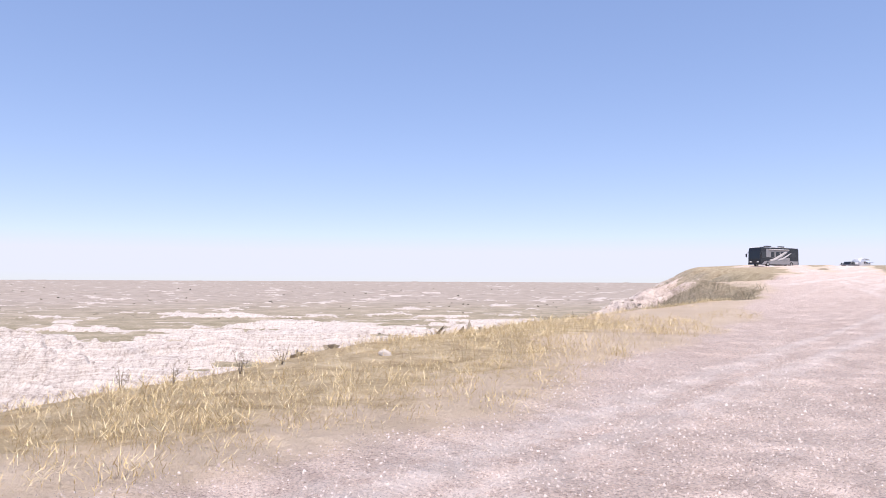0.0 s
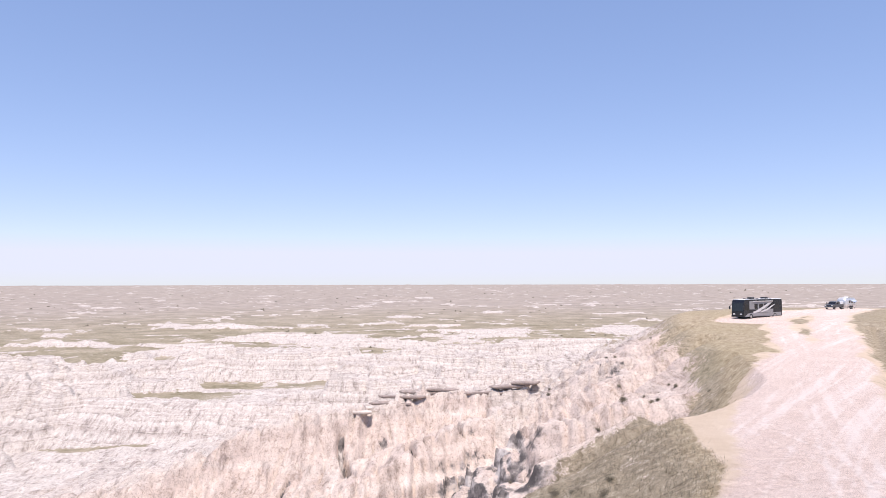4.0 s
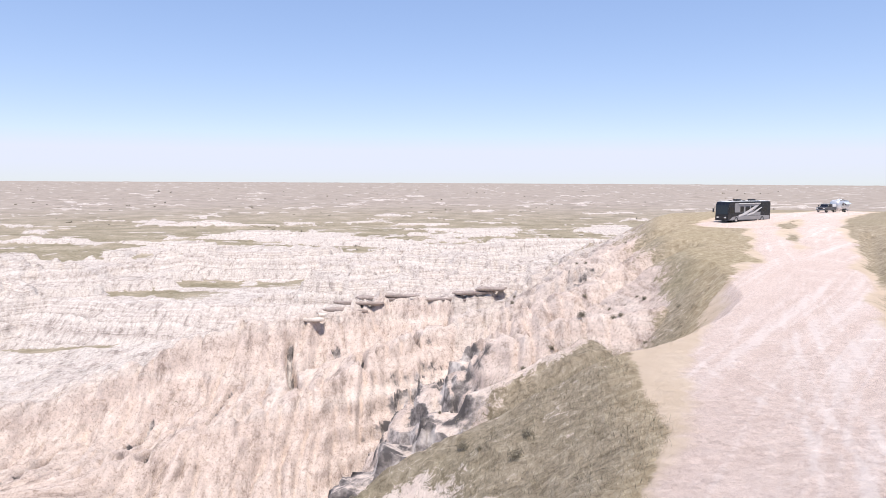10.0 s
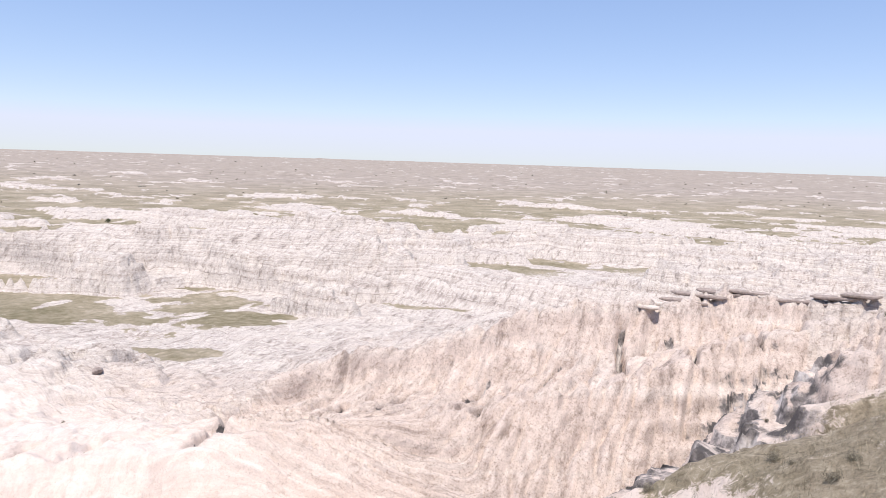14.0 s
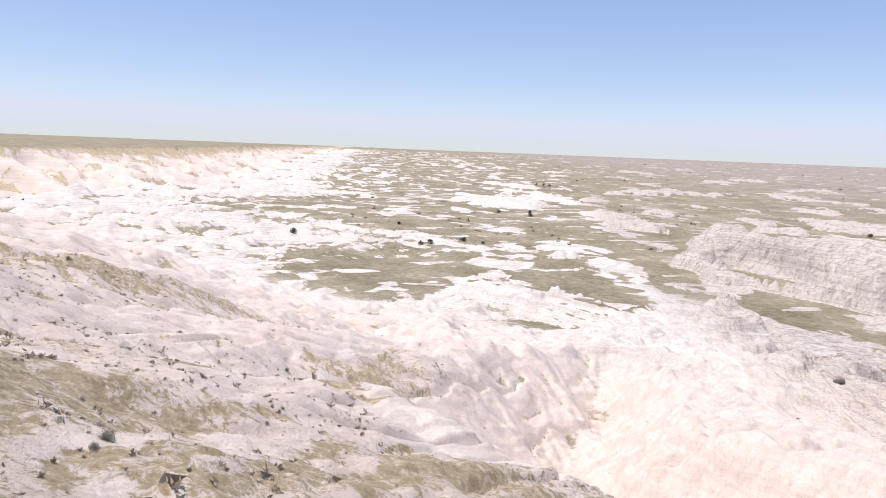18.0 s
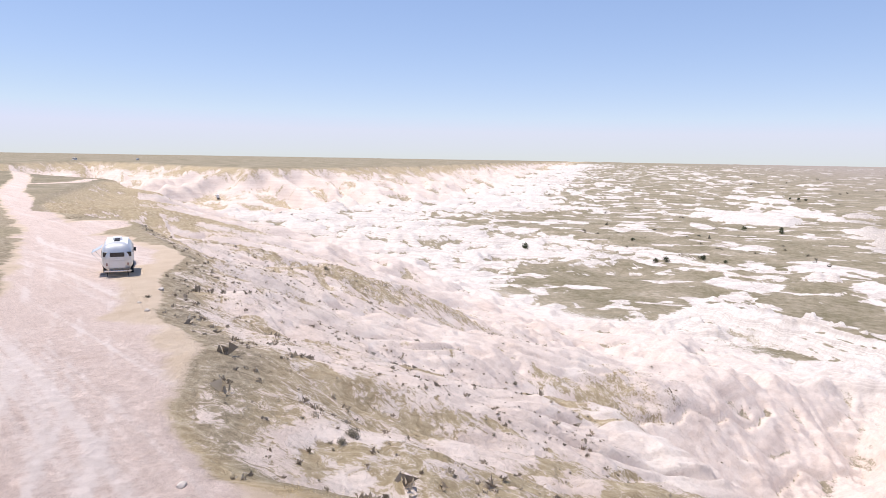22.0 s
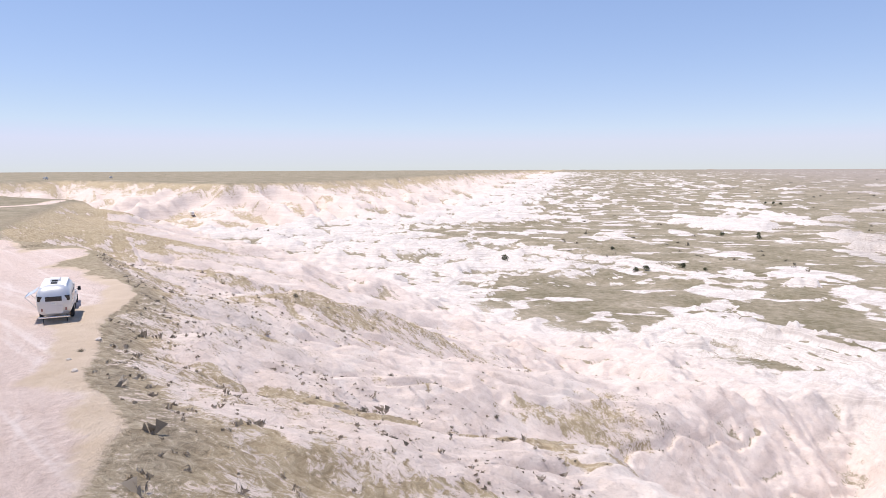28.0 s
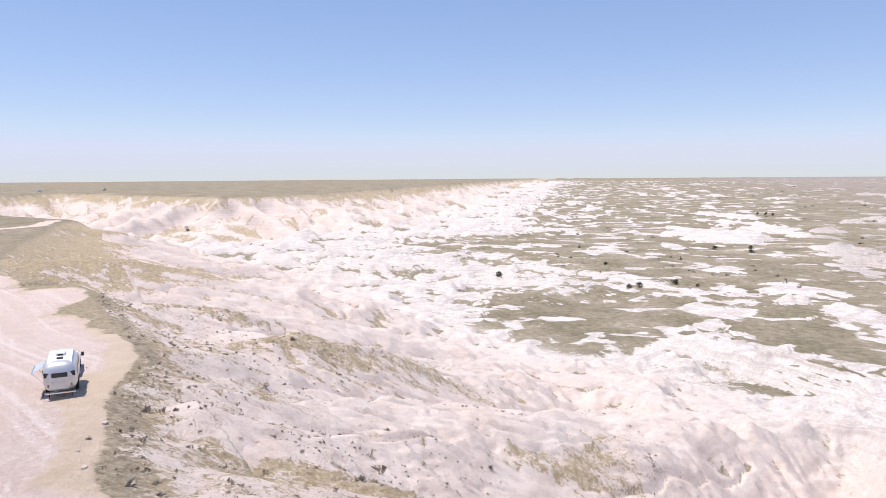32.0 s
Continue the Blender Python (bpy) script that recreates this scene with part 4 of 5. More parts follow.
        part("lower_swoosh", slab([(3.2, 1.16), (8.9, 1.16), (8.9, 1.75), (6.2, 1.72), (4.6, 1.42)], *sorted((yo, yo + side * 0.012))), SILVERGREY, e, "silver lower sweep")
        part("rear_panel", slab([(8.7, 0.5), (L - 0.05, 0.5), (L - 0.05, 3.25), (9.0, 3.25)], *sorted((yo, yo + side * 0.016))), CHARCOAL, e, "dark rear quarter panel")
        part("awning_roller", rod((2.6, yo + side * 0.07, 3.22), (8.6, yo + side * 0.07, 3.22), 0.07, 10), PALE if side < 0 else BLACK, e)
        wheel(e, 2.15, *sorted((side * (w - 0.28), side * (w + 0.03))), 0.5, 0.28)
        wheel(e, 8.1, *sorted((side * (w - 0.45), side * (w + 0.03))), 0.5, 0.28)
        wheel(e, 9.3, *sorted((side * (w - 0.3), side * (w + 0.03))), 0.5, 0.28)
    part("side_door", new_box(2.0, 2.75, w + 0.026, w + 0.045, 0.7, 2.8, 0.012), body_mat, e)
    part("rear_window", new_box(L - 0.03, L + 0.02, -0.7, 0.7, 2.1, 2.75, 0.02), GLASS, e)
    for xa in (3.3, 7.4):
        unit = part("air_conditioner", new_box(xa, xa + 1.2, -0.42, 0.42, top + 0.08, top + 0.40, 0.08), BLACK if dark_units else WHITE, e, "roof air conditioner")
        part("vent_grille", new_box(xa + 1.08, xa + 1.12, -0.25, 0.25, top + 0.14, top + 0.3), BLACK, unit)
    for xv in (1.9, 5.6, 9.6):
        part("roof_vent", new_box(xv, xv + 0.4, -0.2, 0.2, top + 0.09, top + 0.2, 0.03), BLACK, e)
    return e


def shell(length, half_w, z0, z1):
    """A rounded aluminium body along +x, the rear at x = 0."""
    bm = bmesh.new()
    stations, n = 26, 36
    rings = []
    for i in range(stations + 1):
        t = i / stations
        x = length * t
        end = min(t, 1 - t) * length
        k = 1.0 if end > 1.1 else (1 - (1 - end / 1.1) ** 2.6) ** (1 / 2.6)
        kw, kh = 0.70 + 0.30 * k, 0.42 + 0.58 * k
        cz = z0 + (z1 - z0) * 0.42
        ring = []
        for j in range(n):
            a = 2 * math.pi * j / n
            ca, sa = math.cos(a), math.sin(a)
            p = 3.4
            q = (abs(ca) ** p + abs(sa) ** p) ** (-1 / p)
            zz = q * sa
            height = (z1 - cz) * kh if zz > 0 else (cz - z0) * (0.55 + 0.45 * k)
            ring.append(bm.verts.new((x, half_w * kw * q * ca, cz + height * zz)))
        rings.append(ring)
    for a, b in zip(rings, rings[1:]):
        for j in range(n):
            bm.faces.new((a[j], a[(j + 1) % n], b[(j + 1) % n], b[j]))
    bm.faces.new(rings[0])
    bm.faces.new(rings[-1][::-1])
    bmesh.ops.recalc_face_normals(bm, faces=bm.faces)
    return bm


def travel_trailer(x, y, heading, label, awning_side=1):
    """Rear at the origin, front and drawbar along +x."""
    e = thing("travel_trailer", label, "trailer", x, y, heading)
    L, w, z0, z1 = 5.8, 1.2, 0.5, 2.82
    part("body", shell(L, w, z0, z1), ALUMINIUM, e, "rounded silver aluminium shell", True)
    part("belt_rail", new_box(0.9, L - 0.9, -w - 0.012, w + 0.012, 1.22, 1.27, 0.006), CHROME, e)
    part("rear_window", new_box(-0.03, 0.3, -0.55, 0.55, 1.70, 2.06, 0.03), GLASS, e, "wide dark rear window")
    for side in (-1, 1):
        part("corner_window", new_box(0.05, 0.5, *sorted((side * 0.74, side * 1.08)), 1.72, 2.1, 0.03), GLASS, e)
        part("tail_light", new_box(-0.02, 0.2, *sorted((side * 0.74, side * 0.86)), 0.98, 1.2, 0.02), LAMP_RED, e, "red tail light")
        for x0, x1 in ((0.95, 1.6), (2.2, 3.1), (3.7, 4.4)):
            part("window", new_box(x0, x1, *sorted((side * (w - 0.02), side * (w + 0.015))), 1.6, 2.1, 0.015), GLASS, e)
        for xw in (2.5, 3.3):
            wheel(e, xw, *sorted((side * (w - 0.26), side * (w - 0.02))), 0.36, 0.2)
        part("wheel_arch", slab([(2.05, 0.6), (3.75, 0.6), (3.6, 0.9), (2.2, 0.9)], *sorted((side * (w - 0.03), side * (w + 0.02)))), BLACK, e)
    roof = slab([(0.75, z1 - 0.16), (1.1, z1 - 0.02), (L - 1.1, z1 - 0.02), (L - 0.75, z1 - 0.16), (L - 1.1, z1 + 0.02), (1.1, z1 + 0.02)], -0.86, 0.86)
    part("roof_skin", roof, WHITE, e, "white coated roof")
    part("rear_hatch", new_box(-0.025, 0.1, -0.6, 0.6, 0.78, 1.38, 0.02), ALUMINIUM, e)
    part("rear_bumper", new_box(-0.22, -0.02, -1.05, 1.05, 0.48, 0.6, 0.03), CHROME, e, "bright rear bumper")
    part("bar_mark", new_box(-0.035, -0.02, -0.2, 0.2, 1.46, 1.54), LAMP_CLEAR, e)
    ac = part("air_conditioner", new_box(2.5, 3.5, -0.36, 0.36, z1 - 0.04, z1 + 0.26, 0.1), WHITE, e, "white roof air conditioner")
    part("vent_grille", new_box(2.485, 2.51, -0.2, 0.2, z1 + 0.04, z1 + 0.16), BLACK, ac)
    part("roof_vent", new_box(1.3, 1.7, -0.22, 0.22, z1 - 0.06, z1 + 0.12, 0.03), BLACK, e)
    part("roof_vent", new_box(4.1, 4.5, -0.22, 0.22, z1 - 0.06, z1 + 0.1, 0.03), WHITE, e)
    part("door", new_box(4.5, 5.1, -w - 0.02, -w + 0.03, 0.7, 2.35, 0.02), ALUMINIUM, e)
    part("drawbar", rod((L - 0.3, 0, 0.55), (L + 1.1, 0, 0.5), 0.06), BLACK, e)
    part("gas_bottle", rod((L + 0.1, -0.2, 0.55), (L + 0.1, -0.2, 1.1), 0.15, 14), WHITE, e)
    part("gas_bottle", rod((L + 0.1, 0.2, 0.55), (L + 0.1, 0.2, 1.1), 0.15, 14), WHITE, e)
    part("jack_leg", rod((0.5, -0.8, 0.0), (0.5, -0.8, 0.6), 0.03), BLACK, e)
    part("jack_leg", rod((0.5, 0.8, 0.0), (0.5, 0.8, 0.6), 0.03), BLACK, e)
    if awning_side:
        s = awning_side
        bm = bmesh.new()
        vs = [bm.verts.new(p) for p in ((1.2, s * w, 2.35), (3.9, s * w, 2.35), (3.9, s * (w + 0.75), 1.85), (1.2, s * (w + 0.75), 1.95))]
        vs += [bm.verts.new((v.co.x, v.co.y, v.co.z - 0.02)) for v in vs]
        for f in ((0, 1, 2, 3), (7, 6, 5, 4), (0, 4, 5, 1), (1, 5, 6, 2), (2, 6, 7, 3), (3, 7, 4, 0)):
            bm.faces.new([vs[k] for k in f])
        aw = part("awning", bm, AWNING, e, "grey-blue awning let half down")
        part("awning_roller", rod((1.1, s * (w + 0.75), 1.94), (4.0, s * (w + 0.75), 1.86), 0.05, 10), CHROME, aw)
        for xa in (1.3, 3.8):
            part("awning_arm", rod((xa, s * w, 1.0), (xa, s * (w + 0.75), 1.9), 0.022), CHROME, aw)
    return e


def pickup(x, y, heading, label, paint, canopy=False):
    """Front at the origin, tail along +x."""
    e = thing("pickup_truck", label, "pickup truck", x, y, heading)
    w = 0.98
    part("lower_body", slab([(0.0, 0.62), (0.08, 0.45), (5.7, 0.5), (5.75, 0.75), (5.72, 1.18), (1.7, 1.22), (0.25, 1.16), (0.02, 1.0)], -w, w, 0.04), paint, e)
    part("cab", slab([(1.55, 1.2), (2.25, 1.85), (3.75, 1.88), (3.95, 1.2)], -w + 0.1, w - 0.1, 0.05), paint, e)
    part("windscreen", slab([(1.57, 1.24), (2.2, 1.8), (2.24, 1.8), (1.66, 1.24)], -w + 0.2, w - 0.2), GLASS, e, "dark windscreen")
    part("grille", new_box(-0.04, 0.05, -0.5, 0.5, 0.72, 1.02, 0.02), BLACK, e)
    part("bumper", new_box(-0.12, 0.05, -w, w, 0.45, 0.65, 0.04), BLACK if not canopy else CHROME, e)
    if canopy:
        part("canopy", slab([(3.95, 1.2), (3.98, 1.86), (5.6, 1.84), (5.7, 1.2)], -w + 0.04, w - 0.04, 0.04), WHITE, e, "white bed canopy")
    else:
        part("bed_floor", new_box(4.05, 5.62, -w + 0.08, w - 0.08, 1.19, 1.225), BLACK, e)
    part("rear_bumper", new_box(5.7, 5.9, -w + 0.05, w - 0.05, 0.5, 0.68, 0.03), CHROME, e)
    for side in (-1, 1):
        part("headlight", new_box(-0.05, 0.06, *sorted((side * 0.55, side * 0.9)), 0.8, 1.0, 0.02), LAMP_CLEAR, e, "clear headlight")
        part("side_window", slab([(1.9, 1.26), (2.32, 1.78), (3.66, 1.8), (3.8, 1.26)], *sorted((side * (w - 0.1) - side * 0.03, side * (w - 0.1) + side * 0.012))), GLASS, e)
        part("tow_mirror", new_box(1.75, 1.9, *sorted((side * (w + 0.12), side * (w + 0.36))), 1.25, 1.6, 0.03), BLACK, e, "black tow mirror")
        part("mirror_arm", rod((1.85, side * (w - 0.1), 1.32), (1.85, side * (w + 0.14), 1.4), 0.025), BLACK, e)
        part("door_handle", new_box(3.1, 3.25, *sorted((side * w, side * (w + 0.025))), 1.05, 1.09), CHROME, e)
        wheel(e, 1.02, *sorted((side * (w - 0.24), side * (w + 0.03))), 0.4, 0.24)
        wheel(e, 4.75, *sorted((side * (w - 0.24), side * (w + 0.03))), 0.4, 0.24)
    return e


motorhome("motorhome", "dark grey motorhome with pale swooping stripes on gravel", 57.2, 131.8, 31, CHARCOAL, SILVERGREY, PALE, dark_units=True)
travel_trailer(-41.2, -26.4, 215, "rounded silver aluminium trailer parked on the gravel pull-off", 1)
pickup(-51.7, -33.7, 35, "white pickup truck coupled before a silver trailer", WHITE)
pickup(94.0, 168.0, 38, "dark grey pickup truck with white bed canopy", SLATE, True)
travel_trailer(103.9, 175.7, 218, "silver trailer with awning out behind a pickup truck", 1)


# ---- plants, stones and far things ----
def leaf_mesh(name, pieces, material):
    """One mesh from a list of (n, 3, 3) triangle arrays."""
    tri = np.concatenate(pieces).astype(np.float32)
    me = bpy.data.meshes.new(name)
    me.vertices.add(len(tri) * 3)
    me.vertices.foreach_set("co", tri.ravel())
    me.loops.add(len(tri) * 3)
    me.loops.foreach_set("vertex_index", np.arange(len(tri) * 3, dtype=np.int32))
    me.polygons.add(len(tri))
    me.polygons.foreach_set("loop_start", np.arange(0, len(tri) * 3, 3, dtype=np.int32))
    me.update(calc_edges=True)
    me.materials.append(material)
    return me


def island_material(name, stops, rough=0.9, scale=1.0):
    m, nt, bsdf = nodes_of(name)
    geo = nt.nodes.new("ShaderNodeNewGeometry")
    f = noise_node(nt, geo.outputs["Position"], scale, 3)
    mix = calc(nt, "ADD", calc(nt, "MULTIPLY", geo.outputs["Random Per Island"], 0.6), calc(nt, "MULTIPLY", f, 0.4))
    nt.links.new(ramp(nt, mix, stops), bsdf.inputs["Base Color"])
    bsdf.inputs["Roughness"].default_value = rough
    bsdf.inputs["Specular IOR Level"].default_value = 0.2
    return m


STRAW = island_material("dry_straw_grass", [(0.15, (0.50, 0.37, 0.19)), (0.5, (0.68, 0.54, 0.31)), (0.85, (0.80, 0.68, 0.45))])
SAGE_GRASS = island_material("grey_green_grass", [(0.15, (0.16, 0.135, 0.09)), (0.5, (0.31, 0.265, 0.19)), (0.85, (0.50, 0.44, 0.33))])
SAGE = island_material("sagebrush_leaf", [(0.15, (0.13, 0.115, 0.085)), (0.5, (0.22, 0.195, 0.145)), (0.85, (0.33, 0.295, 0.225))])
PALE_GRASS = island_material("pale_slope_grass", [(0.15, (0.30, 0.25, 0.18)), (0.5, (0.47, 0.405, 0.305)), (0.85, (0.64, 0.57, 0.45))])
TUSSOCK = island_material("brown_tussock", [(0.15, (0.22, 0.185, 0.14)), (0.5, (0.36, 0.305, 0.235)), (0.85, (0.50, 0.43, 0.34))])
JUNIPER = island_material("juniper_leaf", [(0.15, (0.045, 0.055, 0.03)), (0.5, (0.08, 0.09, 0.05)), (0.85, (0.14, 0.145, 0.085))])
BARK = plain_material("grey_bark", (0.16, 0.12, 0.09), 0.9, scale=6, vary=0.3, relief=0.02)
ROCK = plain_material("pale_sandstone", (0.58, 0.51, 0.45), 0.92, scale=2.5, vary=0.2, relief=0.05)
DARK_ROCK_AND_SHADE = plain_material("brown_sandstone_and_shade", (0.30, 0.245, 0.215), 0.92, scale=1.5, vary=0.35, relief=0.08)
GRAVEL = island_material("gravel_stone", [(0.1, (0.26, 0.21, 0.19)), (0.5, (0.46, 0.385, 0.35)), (0.9, (0.62, 0.55, 0.51))], scale=6)
rng = np.random.default_rng(7)


def blades(x, y, z, height, width, lean):
    """One bent blade, two triangles, at each place."""
    n = len(x)
    a = rng.uniform(0, 2 * np.pi, n)
    side = np.stack([np.cos(a), np.sin(a), 0 * a], -1) * width[:, None]
    b = rng.uniform(0, 2 * np.pi, n)
    tip = np.stack([np.cos(b), np.sin(b), 0 * b], -1) * (height * lean)[:, None]
    foot = np.stack([x, y, z - 0.03], -1)
    up = np.stack([0 * a, 0 * a, height], -1)
    mid = foot + 0.55 * up + 0.3 * tip
    top = foot + up + tip
    one = np.stack([foot - side, foot + side, mid], 1)
    two = np.stack([mid - 0.8 * side, mid + 0.8 * side, top], 1)
    return np.concatenate([one, two])


def tufts(count, region, height, material, label, name, keep, per=7, spread=0.11):
    """Grass clumps over a stretch of the plan where keep(s, out, cover, x, y) allows."""
    x = rng.uniform(region[0], region[1], count)
    y = rng.uniform(region[2], region[3], count)
    z, s, out, patch, cover, _ = terrain(x, y)
    ok = keep(s, out, cover, x, y) > rng.uniform(0, 1, count)
    x, y, z = x[ok], y[ok], z[ok]
    n = len(x)
    size = np.repeat(rng.uniform(0.6, 1.3, n), per)
    xs = np.repeat(x, per) + rng.normal(0, spread, n * per)
    ys = np.repeat(y, per) + rng.normal(0, spread, n * per)
    zs = np.repeat(z, per)
    h = size * rng.uniform(0.5, 1.0, n * per) * height
    ob = new(name, leaf_mesh(name, [blades(xs, ys, zs, h, h * 0.022 + 0.003, rng.uniform(0.3, 1.0, n * per))], material))
    tagged(ob, label, "grass", kind="stuff")


def meadow(s, out, cover, x, y):
    patchy = (0.55 + 0.9 * pnoise(x / 3.5, y / 3.5, 71)) * smooth(1.8, 4.5, line_distance(x, y, APRON)[0]) * smooth(0.8, 2.5, line_distance(x, y, RIM_STRIP)[0])
    return np.where(s < 1.0, np.clip((1 - cover * 1.6) * patchy, 0, 1), 0) * (s > -7.5)


def hillside(s, out, cover, x, y):
    return np.where(s > 0.2, np.clip(1.1 - out / 13 + 0.9 * pnoise(x / 8, y / 8, 72), 0, 1) * smooth(22, 32, y) * (1 - 0.7 * smooth(66, 80, y)), 0)


def sparse(s, out, cover, x, y):
    strip = fbm((0.8 * x + 0.6 * y) / 13, (-0.6 * x + 0.8 * y) / 55, 55, 3)
    return np.where(s > 0.2, np.clip(0.16 + 1.1 * strip + 0.6 * np.clip(1 - out / 7, 0, 1), 0, 1) * np.clip(1.3 - out / 60, 0, 1), 0)


tufts(21000, (-9, 12, 4, 34), 0.2, STRAW, "dry yellow grass along the plateau edge", "straw_grass", meadow, 10, 0.12)
tufts(3500, (-60, 0, -34, 6), 0.2, PALE_GRASS, "dry olive grass beside the pull-off", "rim_grass", meadow, 5, 0.14)
tufts(26000, (-4, 40, 20, 80), 0.5, SAGE_GRASS, "grey-green grass on the hillside", "hillside_grass", hillside, 5, 0.2)
tufts(24000, (-95, 4, -52, 30), 0.2, PALE_GRASS, "sparse grey-green grass on pale clay", "slope_grass", sparse, 5, 0.17)


def bush_mesh(name, radius, height, material, leaves=170, seed=1):
    r = np.random.default_rng(seed)
    pieces = []
    for _ in range(9):
        c = np.array([r.normal(0, 0.3), r.normal(0, 0.3), r.uniform(0.2, 0.7)])
        n = leaves // 9
        p = c + r.normal(0, 0.28, (n, 3))
        p[:, 2] = np.abs(p[:, 2])
        a = r.normal(0, 0.075, (n, 3))
        b = r.normal(0, 0.075, (n, 3))
        pieces.append(np.stack([p, p + a, p + b], 1))
    stems = []
    for k in range(10):
        t = 2 * np.pi * k / 10
        end = np.array([0.55 * math.cos(t), 0.55 * math.sin(t), 0.7])
        side = np.array([-math.sin(t), math.cos(t), 0]) * 0.03
        stems.append(np.stack([np.stack([side, -side, end])]))
    tri = np.concatenate(pieces + stems) * np.array([radius, radius, height])
    return leaf_mesh(name, [tri], material)


BUSHES = [bush_mesh("sagebrush", 0.55, 0.55, SAGE, 1100, k) for k in range(4)]
bush_kinds = []
for k, me in enumerate(BUSHES):
    bush_kinds.append(me)


def put_bush(x, y, size, z=None):
    ob = new("sagebrush", bush_kinds[int(rng.integers(0, 4))])
    ob.matrix_world = pose(x, y, ground_at(x, y) - 0.05 if z is None else z - 0.05, 0, 0, rng.uniform(0, 360)) @ Matrix.Diagonal((size, size, size * rng.uniform(0.8, 1.15), 1))
    tagged(ob, "dark grey-green sagebrush on the pale clay slope", "bush", "sagebrush on the slopes")


for bx, by, size in ((16.4, 62, 1.7), (23.6, 84.6, 1.9), (-50.2, -7.5, 1.4), (-65.2, -6.7, 1.1), (-47.3, -4.3, 1.7), (-16.7, 2.5, 1.3), (-70.8, 3.7, 1.2),
                     (-91.4, -27.7, 1.5), (-15.7, 2.4, 0.9), (-33, -18.0, 0.8), (-42, -20, 0.8), (12, 44, 1.3), (9, 37, 1.1), (19, 70, 1.2), (27, 90, 1.2),
                     (-95.3, 85.1, 2.2), (-92, 83, 1.5), (-99, 87, 1.3), (31, 101, 1.3), (36, 117, 1.3), (40, 128, 1.2)):
    put_bush(bx, by, 0.5 * size)


def scatter(count, region, keep):
    x = rng.uniform(region[0], region[1], count)
    y = rng.uniform(region[2], region[3], count)
    z, s, out, patch, cover, _ = terrain(x, y)
    ok = keep(s, out, x, y) > rng.uniform(0, 1, count)
    return x[ok], y[ok], z[ok]


for bx, by, bz in zip(*scatter(1500, (-130, 0, -70, 40), lambda s, out, x, y: np.where((s > 2) & (out < 90), np.clip(0.06 + 0.45 * pnoise(x / 15, y / 15, 81), 0, 1), 0))):
    put_bush(bx, by, rng.uniform(0.18, 0.42), bz)
for bx, by, bz in zip(*scatter(260, (0, 45, 34, 130), lambda s, out, x, y: np.where((s > 2) & (out < 26), 0.35, 0))):
    put_bush(bx, by, rng.uniform(0.35, 0.8), bz)

# wiry stalks at the rim near the start
for sx, sy in ((-4.1, 10.6), (-3.4, 11.6), (-4.6, 10.0), (-2.9, 12.4)):
    pieces = []
    for k in range(16):
        a, lean = rng.uniform(0, 6.28), rng.uniform(0.1, 0.45)
        tip = np.array([math.cos(a) * lean * 0.6, math.sin(a) * lean * 0.6, rng.uniform(0.2, 0.45)])
        side = np.array([-math.sin(a), math.cos(a), 0]) * 0.006
        pieces.append(np.stack([np.stack([side, -side, tip])]))
        for j in range(6):
            q = tip * rng.uniform(0.4, 0.9)
            d = rng.normal(0, 0.018, 3)
            pieces.append(np.stack([np.stack([q, q + d, q + d * 0.6 + np.array([0, 0, 0.015])])]))
    ob = new("dry_weed", leaf_mesh("dry_weed", pieces, TUSSOCK))
    ob.location = (sx, sy, ground_at(sx, sy) - 0.02)
    tagged(ob, "tall dry brown weed at the plateau edge", "weed", "dry weeds at the edge")


# ---- junipers on the valley floor ----
def juniper_parts(seed):
    r = np.random.default_rng(seed)
    bm = bmesh.new()
    segs = [((0, 0, -0.2), (0.08, 0.03, 0.9), 0.17, 0.13), ((0.08, 0.03, 0.9), (0.0, 0.1, 2.6), 0.13, 0.06)]
    for k in range(6):
        a = k * 1.05 + r.uniform(0, 0.5)
        z = 0.6 + 0.3 * k
        segs.append(((0.05, 0.05, z), (math.cos(a) * 1.0, math.sin(a) * 1.0, z + 0.6), 0.06, 0.02))
    for p, q, r0, r1 in segs:
        p, q = Vector(p), Vector(q)
        m = (q - p).to_track_quat("Z", "Y").to_matrix()
        lo, hi = ([bm.verts.new(c + m @ Vector((rr * math.cos(2 * math.pi * j / 7), rr * math.sin(2 * math.pi * j / 7), 0))) for j in range(7)] for c, rr in ((p, r0), (q, r1)))
        for j in range(7):
            bm.faces.new((lo[j], lo[(j + 1) % 7], hi[(j + 1) % 7], hi[j]))
        bm.faces.new(hi)
    pieces = []
    for k in range(26):
        z = r.uniform(0.5, 3.4)
        wide = 1.45 * (1 - (z / 4.0) ** 2) + 0.15
        a = r.uniform(0, 2 * np.pi)
        c = np.array([math.cos(a) * wide * r.uniform(0.3, 0.95), math.sin(a) * wide * r.uniform(0.3, 0.95), z])
        n = 26
        p = c + r.normal(0, 0.24, (n, 3))
        pieces.append(np.stack([p, p + r.normal(0, 0.2, (n, 3)), p + r.normal(0, 0.2, (n, 3))], 1))
    return bm, leaf_mesh("crown", pieces, JUNIPER)


